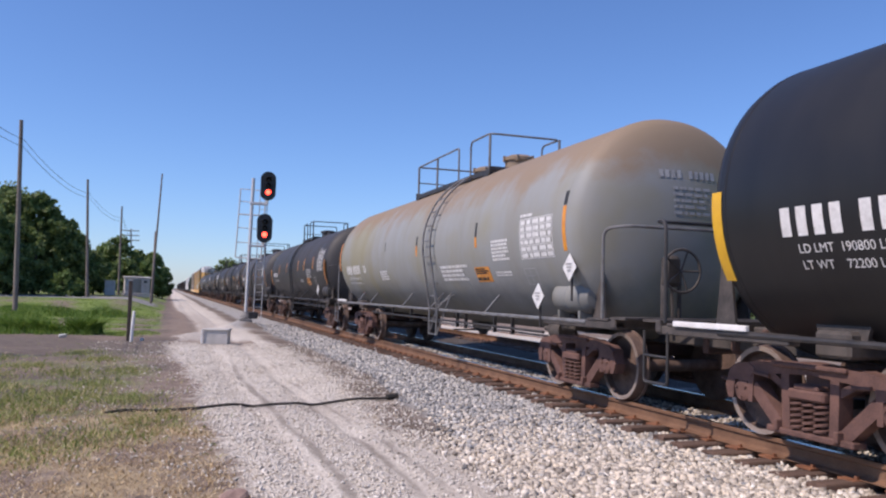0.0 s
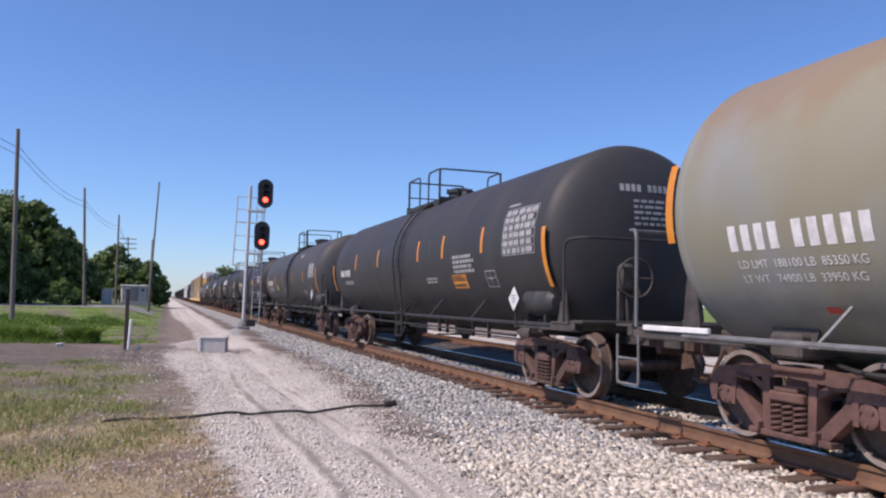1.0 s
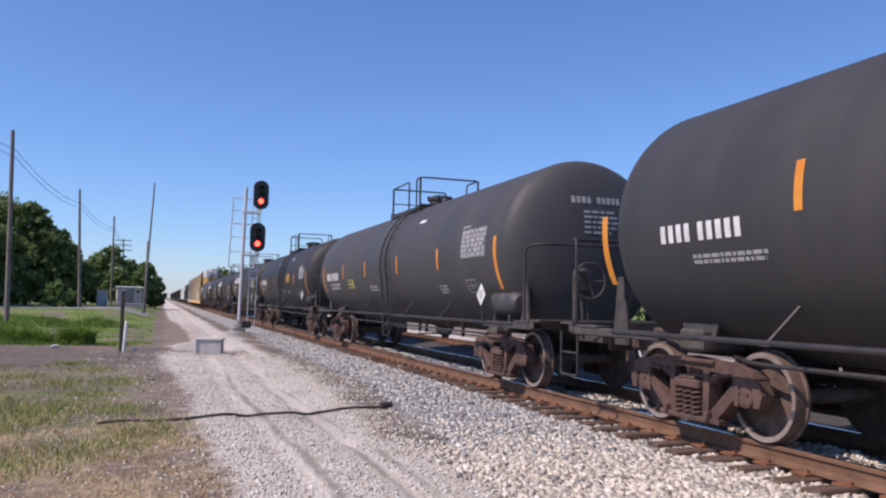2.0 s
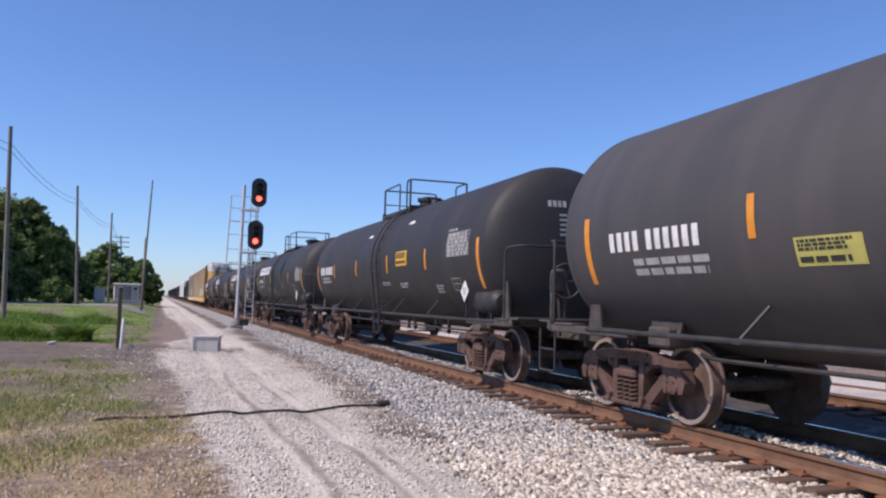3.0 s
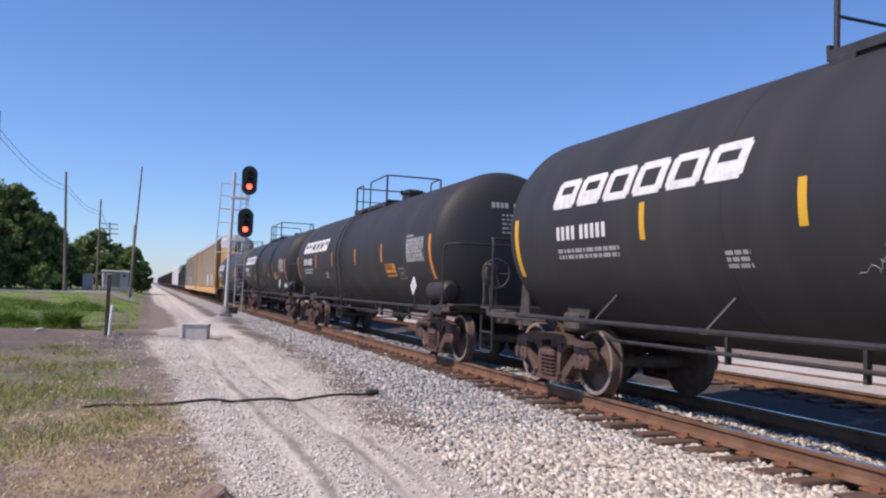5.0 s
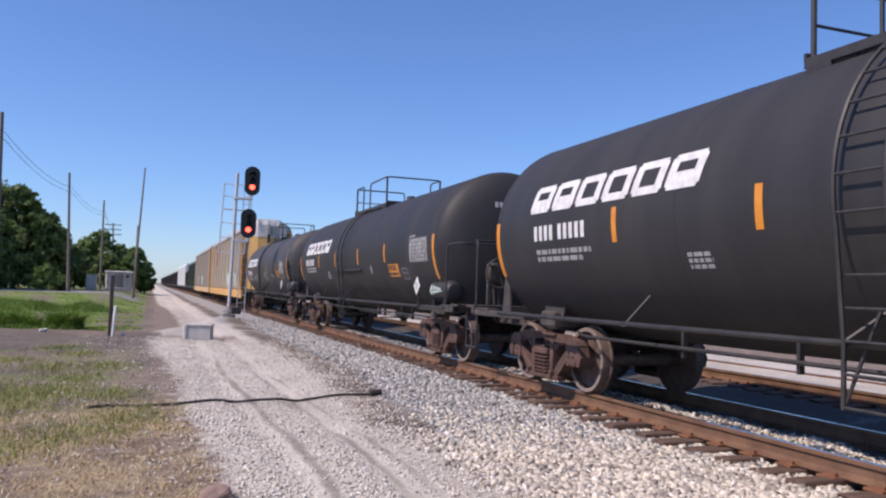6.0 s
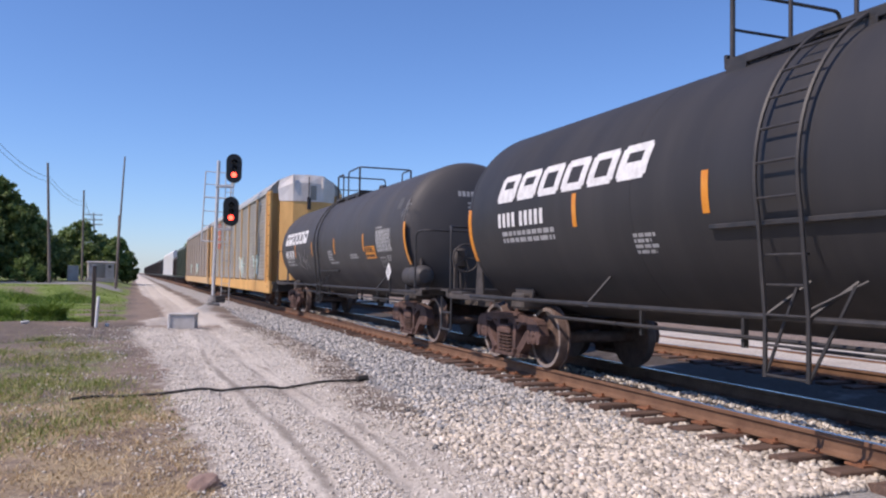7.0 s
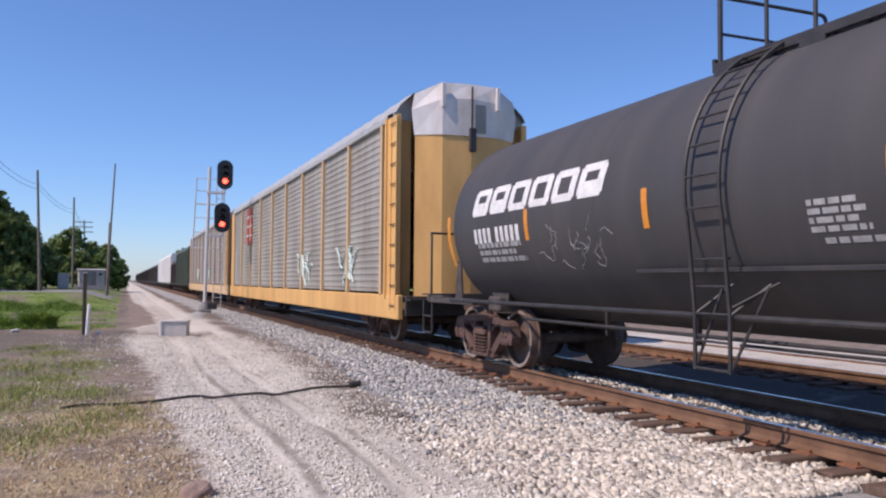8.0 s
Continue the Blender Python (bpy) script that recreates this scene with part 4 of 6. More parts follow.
    part("brake_pipe", cached("brake_pipe", brake_pipe_bm, STEEL_DARK, True), None, car)
    part("outlet_valve", cached("outlet", outlet_bm, STEEL_DARK, True), None, car)
    if spec.get("red"):
        lo, hi = PLATE_ENDS
        part("step_plate", box(bmesh.new(), (-1.445, (lo + hi) / 2, 1.1), (0.05, hi - lo, 0.06), 0.008), WHITE_PAINT, car, "white-painted step plate")
    if spec.get("bar"):
        by, bz, bl = spec["bar"]
        edge = shell_point(by, bz, 0, 0.02)
        part("side_bar", box(bmesh.new(), edge, (0.06, bl, 0.05), 0.008), trim, car)
    truck(car, spec.get("trucks", (-6.22, 6.75))[0], spec.get("red", False))
    truck(car, spec.get("trucks", (-6.38, 6.55))[1], spec.get("red", False))
    for sy, sz, sh, sw, sm in spec.get("patches", ()):
        bm = bmesh.new()
        patch(bm, sy, sz, -sw / 2, -sh / 2, sw / 2, sh / 2)
        part("paint_patch", bm, sm, car)
    for gy, gz, gw, gh, gn in spec.get("scrawls", ()):
        bm = bmesh.new()
        for _ in range(gn):
            u, v = rnd.uniform(-gw / 2, gw / 2), rnd.uniform(-gh / 2, gh / 2)
            pts, a = [], rnd.uniform(0, 6.28)
            for _ in range(9):
                pts.append(shell_point(gy - u, gz, v, 0.002))
                a += rnd.uniform(-0.9, 0.9)
                u, v = u + 0.035 * math.cos(a), v + 0.035 * math.sin(a)
            tube(bm, pts, 0.0035, 4)
        tagged(part("spray_scrawl", bm, DULL_WHITE, car, "faded spray-paint scrawl"), kind="stuff")
    if spec.get("tag"):
        bm = bmesh.new()
        pts = []
        for k in range(60):
            t = k / 59
            a = radians(5 + 24 * math.sin(t * 31) * (1 - 0.7 * t))
            pts.append((-1.16 - 0.225 * math.cos(a), -6.62 - 0.62 * t - 0.04 * math.cos(t * 31), 1.36 + 0.225 * math.sin(a)))
        tube(bm, pts, 0.013, 4)
        tagged(part("reservoir_scrawl", bm, GRAFFITI, car, "pale green spray scrawl on the reservoir"), kind="stuff")
    # painted marks
    for sy, sz, sh, sw in spec.get("strips", ()):
        bm = bmesh.new()
        patch(bm, sy, sz, -sw / 2, -sh / 2, sw / 2, sh / 2)
        part("reflector_strip", bm, spec.get("strip_mat", ORANGE), car, "orange reflective strip")
    if spec.get("logo"):
        ly, lz, lw, lh = spec["logo"]
        bm = bmesh.new()
        for i in range(6):
            low = -0.02 if i in (0, 1, 5) else -0.26
            slanted_ring(bm, ly - i * lw / 6 - 0.03, lz, lw / 6 * 0.9, lh, lh * 0.34, 0.2, low * lh, 0.26 * lh)
        tagged(part("logo", bm, WHITE, car, "white slanted block logo"), kind="stuff")
    if spec.get("mark"):
        my, mz, mh, counts = spec["mark"]
        bm = bmesh.new()
        blocks(bm, my, mz, mh * 0.95, counts, 0.45, 0.0, 0.44)
        tagged(part("car_mark", bm, WHITE, car, "white car mark in plain bars"), kind="stuff")
    for ty, tz, tw, th in spec.get("tables", ()):
        bm = bmesh.new()
        t = 0.012
        for i in range(7):
            v = -th / 2 + th * i / 6
            patch(bm, ty, tz, -tw / 2, v - t / 2, tw / 2, v + t / 2)
        for u in (-tw / 2, tw / 2):
            patch(bm, ty, tz, u - t / 2, -th / 2, u + t / 2, th / 2)
        for i in range(6):
            u = -tw / 2 + 0.03
            v = -th / 2 + th * (i + 0.5) / 6
            while u < tw / 2 - 0.1:
                k = rnd.uniform(0.1, 0.22)
                patch(bm, ty, tz, u, v - th * 0.055, min(u + k, tw / 2 - 0.03), v + th * 0.055)
                u += k + rnd.uniform(0.02, 0.06)
        bars(bm, ty + tw * 0.3, tz + th / 2 + 0.06, tw * 0.4, 0.06, 1, rnd)
        tagged(part("test_table", bm, spec.get("note_mat", DULL_WHITE), car, "white stencilled inspection table"), kind="stuff")
    for by, bz, bw, bh, k in spec.get("notes", ()):
        bm = bmesh.new()
        bars(bm, by, bz, bw, bh, k, rnd)
        tagged(part("stencil_note", bm, spec.get("note_mat", DULL_WHITE), car, "faded white stencil lines"), kind="stuff")
    for ry, rz, rw, rh in spec.get("frames", ()):
        bm = bmesh.new()
        hollow(bm, ry, rz, rw, rh, 0.02, 0)
        patch(bm, ry, rz, rw * 0.45, -rh * 0.3, rw * 0.49, rh * 0.4)
        patch(bm, ry, rz, rw * 0.15, rh * 0.02, rw * 0.85, rh * 0.08)
        part("stencil_box", bm, DULL_WHITE, car, "white stencilled frame")
    for py, pz, pw, ph in spec.get("panels", ()):
        bm = bmesh.new()
        patch(bm, py, pz, -pw / 2, -ph / 2, pw / 2, ph / 2)
        pan = part("notice_panel", bm, spec.get("panel_mat", ORANGE), car, "orange-yellow emergency notice panel")
        bm = bmesh.new()
        bars(bm, py, pz + ph * 0.22, pw * 0.9, ph * 0.42, 3, rnd, lift=0.008)
        bars(bm, py, pz - ph * 0.25, pw * 0.9, ph * 0.3, 1, rnd, lift=0.008)
        tagged(part("notice_lines", bm, INK, pan), kind="stuff")
    for wy, wz, size, lines, wm in spec.get("words", ()):
        words(car, "stencil", lines, wy, wz, size, wm)
    for qy, qz in spec.get("placards", ()):
        hold = part("placard_holder", cached("placard_holder", placard_holder_bm, STEEL_DARK), None, car, "", pose(-1.5, qy - 0.3, qz))
        part("placard", cached("placard", placard_bm, WHITE), None, hold, "white diamond placard", pose(-0.02, 0, 0))
        bm = bmesh.new()
        for i in range(3):
            box(bm, (-0.034, 0, 0.05 - i * 0.045), (0.002, 0.16 - 0.03 * i, 0.018))
        tagged(part("placard_lines", bm, DULL_WHITE, hold), kind="stuff")
    # marks on the end that faces the road user
    bm = bmesh.new()

    def endmark(u, z, w, h):
        x = u
        q = []
        for xx, zz in ((x, z), (x + w, z), (x + w, z + h), (x, z + h)):
            rr = min(0.99, math.hypot(xx, zz - SHELL["z"]) / SHELL["r"])
            q.append(bm.verts.new((xx, SHELL["ends"][0] - 0.5 * math.sqrt(1 - rr * rr) - 0.006, zz)))
        bm.faces.new(q)
    for i in range(10):
        if i != 4:
            endmark(-0.42 + i * 0.092, 3.02, 0.066, 0.11)
    for k in range(spec.get("end_lines", 5)):
        u = -0.22
        while u < 0.3:
            w = rnd.uniform(0.05, 0.16)
            endmark(u, 2.86 - 0.085 * k, w, 0.04)
            u += w + 0.03
    tagged(part("end_lettering", bm, DULL_WHITE, car, "white end lettering in bars"), kind="stuff")
    return car


def strips(*ys, left=7.58, right=-7.0, low=2.0, high=2.42):
    """Short reflector strips at ys and the tall ones at both ends."""
    out = [(y, (low + high) / 2, high - low, 0.1) for y in ys]
    if left is not None:
        out.append((left, 2.02, 0.85, 0.12))
    if right is not None:
        out.append((right, 2.02, 0.9, 0.12))
    return out


BRACKETS_N = (4.68, 2.25, -1.75, -4.25)
P_FIVE = dict(trucks=(-6.11, 7.3), ends=(-7.1, 7.75), brackets=(5.3, 3.2, -1.4, -3.4), strips=strips(4.39, 2.07, -1.22, -3.63), strip_mat=YELLOW, logo=(6.5, 2.7, 3.75, 0.4), mark=(6.35, 2.17, 0.19, (4, 5)), notes=[(5.6, 1.9, 1.5, 0.16, 2), (2.9, 1.75, 0.4, 0.2, 3)],
              tables=[(-6.08, 2.28, 1.15, 0.47)], frames=[(-4.68, 1.78, 0.44, 0.27)], placards=[(-5.96, 1.46)], scrawls=[(-1.8, 1.95, 0.5, 0.2, 12), (1.3, 1.65, 0.3, 0.15, 6)], deck=(2.42, 1.5, 0.9, -0.9), domes=(-0.55,))
P_SIX = dict(trucks=(-6.15, 6.85), ends=(-7.1, 7.6), strips=strips(4.25, 1.85, -1.0, -3.55), logo=(6.5, 2.7, 3.85, 0.4), mark=(6.33, 2.21, 0.22, (4, 5)), notes=[(5.5, 1.9, 1.6, 0.2, 2), (2.75, 1.75, 0.4, 0.2, 3)],
             tables=[(-6.05, 2.2, 1.15, 0.48)], frames=[(-4.75, 1.72, 0.42, 0.26)], panels=[(-4.15, 1.8, 0.78, 0.3)], placards=[(-5.85, 1.45)], deck=(1.96, 1.2, 0.4, -1.3), shift=-0.15, domes=(-0.9,))
P_SEVEN = dict(trucks=(-6.17, 7.1), ends=(-7.1, 7.6), strips=strips(4.29, 1.84, -0.94, -3.53), logo=(6.55, 2.67, 3.8, 0.42), mark=(6.5, 2.2, 0.22, (4, 5)), notes=[(5.6, 1.95, 1.6, 0.2, 2), (2.9, 1.75, 0.42, 0.26, 4)],
               tables=[(-6.05, 2.2, 1.16, 0.48)], frames=[(-4.76, 1.72, 0.4, 0.26)], panels=[(-4.15, 1.8, 0.78, 0.3)], placards=[(-5.85, 1.45)],
               patches=[(-2.2, 1.85, 0.2, 0.12, DULL_WHITE)], bar=(0.25, 1.87, 3.1), tag=True)
P_EIGHT = dict(strips=strips(4.8, 2.1, -0.85, -3.85, right=-7.0, low=1.93, high=2.36), logo=(6.6, 2.58, 3.75, 0.42), mark=(6.55, 2.06, 0.24, (4, 5)),
               notes=[(5.7, 1.8, 1.5, 0.34, 3), (-0.35, 1.9, 0.62, 0.3, 4), (-2.9, 1.84, 0.85, 0.14, 2), (-0.6, 1.7, 0.9, 0.08, 1), (-5.75, 1.75, 0.34, 0.14, 3)],
               tables=[(-5.5, 2.14, 1.12, 0.48)], frames=[(-5.05, 1.66, 0.43, 0.25)], panels=[(-4.38, 1.9, 0.8, 0.3)], placards=[(-5.75, 1.44)],
               patches=[(-6.4, 2.9, 0.28, 0.3, DULL_DARK), (-2.2, 2.75, 0.16, 0.1, DULL_DARK)], bar=(0.9, 1.49, 3.2), shift=0.25, deck=(1.76, 1.1, 0.5, -0.75), ends=(-6.85, 7.35), trucks=(-6.1, 7.2), brackets=(-5.0,), hand=0.5, scrawls=[(3.6, 1.8, 1.5, 0.4, 22), (-6.95, 2.75, 0.12, 0.1, 8)])
N_FIRST = dict(strips=strips(4.6, 1.9, -1.2, -4.1), mark=(7.05, 2.1, 0.24, (4, 6)), notes=[(5.9, 1.8, 1.4, 0.24, 2), (1.2, 1.7, 0.8, 0.18, 2), (-4.2, 1.62, 0.5, 0.2, 3)],
               tables=[(-6.0, 2.42, 1.15, 0.5)], frames=[(-5.5, 1.66, 0.45, 0.26)], panels=[(3.75, 1.85, 0.72, 0.26)], panel_mat=PALE_YELLOW,
               placards=[(-6.2, 1.5)], trucks=(-6.2, 7.3), brackets=BRACKETS_N, shift=-1.15, deck=(1.79, 0.33, -0.3, -0.6), domes=(0.35,), hand=0.0, ends=(-7.2, 8.1), patches=[(-2.4, 3.13, 0.08, 0.4, WHITE)])
N_SECOND = dict(strips=strips(4.9, 1.98, -1.21, -4.12), mark=(7.0, 2.24, 0.26, (4, 6)), notes=[(6.0, 1.95, 1.6, 0.22, 2), (-0.95, 1.75, 0.75, 0.1, 2), (-2.4, 1.7, 0.62, 0.14, 2), (-4.75, 1.6, 0.44, 0.2, 3)],
                tables=[(-6.0, 2.42, 1.15, 0.44)], frames=[(-5.53, 1.68, 0.44, 0.25)], panels=[(-2.4, 2.3, 0.85, 0.33)], panel_mat=YELLOW, placards=[(-6.2, 1.54)], trucks=(-6.12, 7.15), ends=(-7.1, 7.85), brackets=BRACKETS_N, shift=-1.15, deck=(1.79, 0.33, -0.3, -0.6), domes=(0.35,), hand=0.0,
                patches=[(-2.4, 3.13, 0.08, 0.4, WHITE), (1.05, 3.03, 0.07, 0.4, WHITE)])
PLAIN_SPEC = dict(brackets=(4.9, -2.28, -4.63), strips=strips(4.6, 2.08, -1.4, -3.03, -5.1, left=7.75, right=-7.5, low=2.2, high=2.65), mark=(6.6, 2.13, 0.2, (4, 5)), notes=[(5.5, 1.85, 1.2, 0.12, 2), (-4.25, 2.05, 1.25, 0.36, 4), (-2.2, 1.78, 0.68, 0.14, 2)],
           tables=[(-6.6, 2.48, 1.2, 0.75)], frames=[(-5.15, 1.75, 0.44, 0.3)], panels=[(-3.82, 1.73, 0.74, 0.27)], placards=[(-6.25, 1.41)], trucks=(-6.7, 6.7), shift=-0.8, deck=(1.8, 0.88, 0.2, -0.63), domes=(0.3,), ends=(-7.4, 7.4), hand=0.0, patches=[(-2.2, 2.4, 0.44, 0.06, DULL_DARK)])
GREY_SPEC = dict(note_mat=WHITE, strips=[(7.75, 2.44, 0.85, 0.12), (-7.2, 2.3, 0.62, 0.1), (-0.37, 2.28, 0.22, 0.09), (-3.9, 2.28, 0.18, 0.09)], mark=(6.85, 2.0, 0.26, (4, 5)), words=[(6.8, 1.72, 0.115, ("LD LMT  188100 LB  85350 KG", "LT WT   74900 LB  33950 KG"), WHITE)],
           notes=[(2.6, 1.8, 0.75, 0.26, 4), (4.6, 2.0, 0.3, 0.22, 3), (-2.58, 1.77, 1.5, 0.34, 4), (-4.95, 2.1, 0.7, 0.36, 6), (-4.95, 1.72, 0.75, 0.1, 2)], tables=[(-6.3, 2.22, 1.1, 0.6)], frames=[(-5.7, 1.66, 0.42, 0.28)],
           panels=[(-4.0, 1.72, 0.68, 0.28)], placards=[(-6.05, 1.36), (-7.0, 1.76)], trucks=(-6.59, 6.6), brackets=(5.7, 4.2, 0.95, -4.2), red=True, shell=(1.567, 2.357), shift=-2.19, deck=(2.2, -0.73, -1.45, -2.5), domes=(-0.3, -2.0), ends=(-7.3, 7.6), hand=0.0,
           patches=[(-0.37, 2.5, 0.2, 0.09, INK), (-3.9, 2.5, 0.26, 0.09, INK), (-7.2, 2.72, 0.2, 0.1, INK), (2.3, 2.5, 0.22, 0.05, INK), (5.9, 1.34, 0.07, 0.16, RED_INK)])
LEAD_SPEC = dict(strips=[(7.6, 1.98, 0.9, 0.14)], strip_mat=YELLOW, mark=(6.75, 2.06, 0.27, (4, 5)), words=[(6.6, 1.79, 0.115, ("LD LMT  190800 LB", "LT WT    72200 LB"), WHITE)], trucks=(-6.2, 6.9), red=True, shell=(1.53, 2.31), hand=0.0)

CARS = []
for label, y, paint, trim, spec, seed in (
        ("black tank car with white stencils and rust-red trucks", -122.6, FRESH_BLACK, STEEL_DARK, LEAD_SPEC, 1),
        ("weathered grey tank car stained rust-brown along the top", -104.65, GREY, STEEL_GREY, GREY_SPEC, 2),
        ("charcoal tank car with orange strips and a stencilled table", -86.25, DARK_CHAR, STEEL_DARK, PLAIN_SPEC, 3),
        ("charcoal tank car with a pale yellow notice panel", -68.05, CHAR, STEEL_DARK, N_FIRST, 4),
        ("black tank car with a yellow notice panel and white table", -49.75, BLACK, STEEL_DARK, N_SECOND, 5),
        ("black tank car with white block logo and rubbed scrawls", -31.65, BLACK, STEEL_DARK, P_FIVE, 6),
        ("black tank car with a bold white block logo", -13.15, BLACK, STEEL_DARK, P_SIX, 7),
        ("black tank car with white logo and graffiti-marked reservoir", 4.55, BLACK, STEEL_DARK, P_SEVEN, 8),
        ("scuffed dark tank car with white logo and scrawls", 22.55, CHAR, STEEL_DARK, P_EIGHT, 9)):
    CARS.append((tank_car(label, y, paint, trim, spec, seed), y))


# ---- auto racks and the far cars ----
def rack_panel_bm(bm, w=2.79, z0=1.12, z1=4.72):
    """Corrugated side panel with lengthwise ribs."""
    n = 24
    prof = []
    for i in range(n):
        z = z0 + (z1 - z0) * i / n
        d = (z1 - z0) / n
        prof += [(0.0, z), (0.0, z + d * 0.45), (-0.016, z + d * 0.6), (-0.016, z + d * 0.85)]
    prof.append((0.0, z1))
    a = [bm.verts.new((x, 0, z)) for x, z in prof]
    b = [bm.verts.new((x, w, z)) for x, z in prof]
    for i in range(len(a) - 1):
        bm.faces.new((a[i], a[i + 1], b[i + 1], b[i]))
    return bm


def rack_roof_bm(bm, y0, y1, over=0.0):
    arc = [(-1.5, 4.86), (-1.42, 5.0), (-1.14, 5.26), (-0.62, 5.5), (0, 5.53), (0.62, 5.5), (1.14, 5.26), (1.42, 5.0), (1.5, 4.86)]
    n = int((y1 - y0) / 1.0)
    rings = []
    for i in range(n * 2 + 1):
        k = 0.025 if i % 2 else 0.0
        rings.append([bm.verts.new((x, y0 + (y1 - y0) * i / (2 * n), z + k)) for x, z in arc])
    for p, q in zip(rings, rings[1:]):
        for j in range(len(arc) - 1):
            bm.faces.new((p[j], p[j + 1], q[j + 1], q[j]))
    return bm


def rack_end_bm(bm, y):
    """Lower part of the end doors, folded in shallow facets."""
    pts = [(-1.12, 0.0), (-0.62, -0.28), (0.0, -0.34), (0.62, -0.28), (1.12, 0.0)]
    for (x0, d0), (x1, d1) in zip(pts, pts[1:]):
        q = [bm.verts.new(v) for v in ((x0, y + d0, 0.95), (x1, y + d1, 0.95), (x1, y + d1, 4.4), (x0, y + d0, 4.4))]
        bm.faces.new(q)
    return bm


def rack_cap_bm(bm, y):
    """Galvanised hood over the end doors."""
    low = [(-1.14, 0.0), (-0.63, -0.3), (0.0, -0.36), (0.63, -0.3), (1.14, 0.0)]
    mid = [(-1.2, 0.0, 4.9), (-0.63, -0.3, 5.12), (0, -0.36, 5.16), (0.63, -0.3, 5.12), (1.2, 0.0, 4.9)]
    top = [(-1.14, 0.0, 5.24), (-0.62, -0.22, 5.48), (0, -0.24, 5.5), (0.62, -0.22, 5.48), (1.14, 0.0, 5.24)]
    rows = [[bm.verts.new((x, y + d, 4.38)) for x, d in low], [bm.verts.new((x, y + d, z)) for x, d, z in mid], [bm.verts.new((x, y + d, z)) for x, d, z in top],
            [bm.verts.new((x, y + 0.5, z + 0.03)) for x, d, z in top]]
    for a, b in zip(rows, rows[1:]):
        for j in range(4):
            bm.faces.new((a[j], a[j + 1], b[j + 1], b[j]))
    return bm


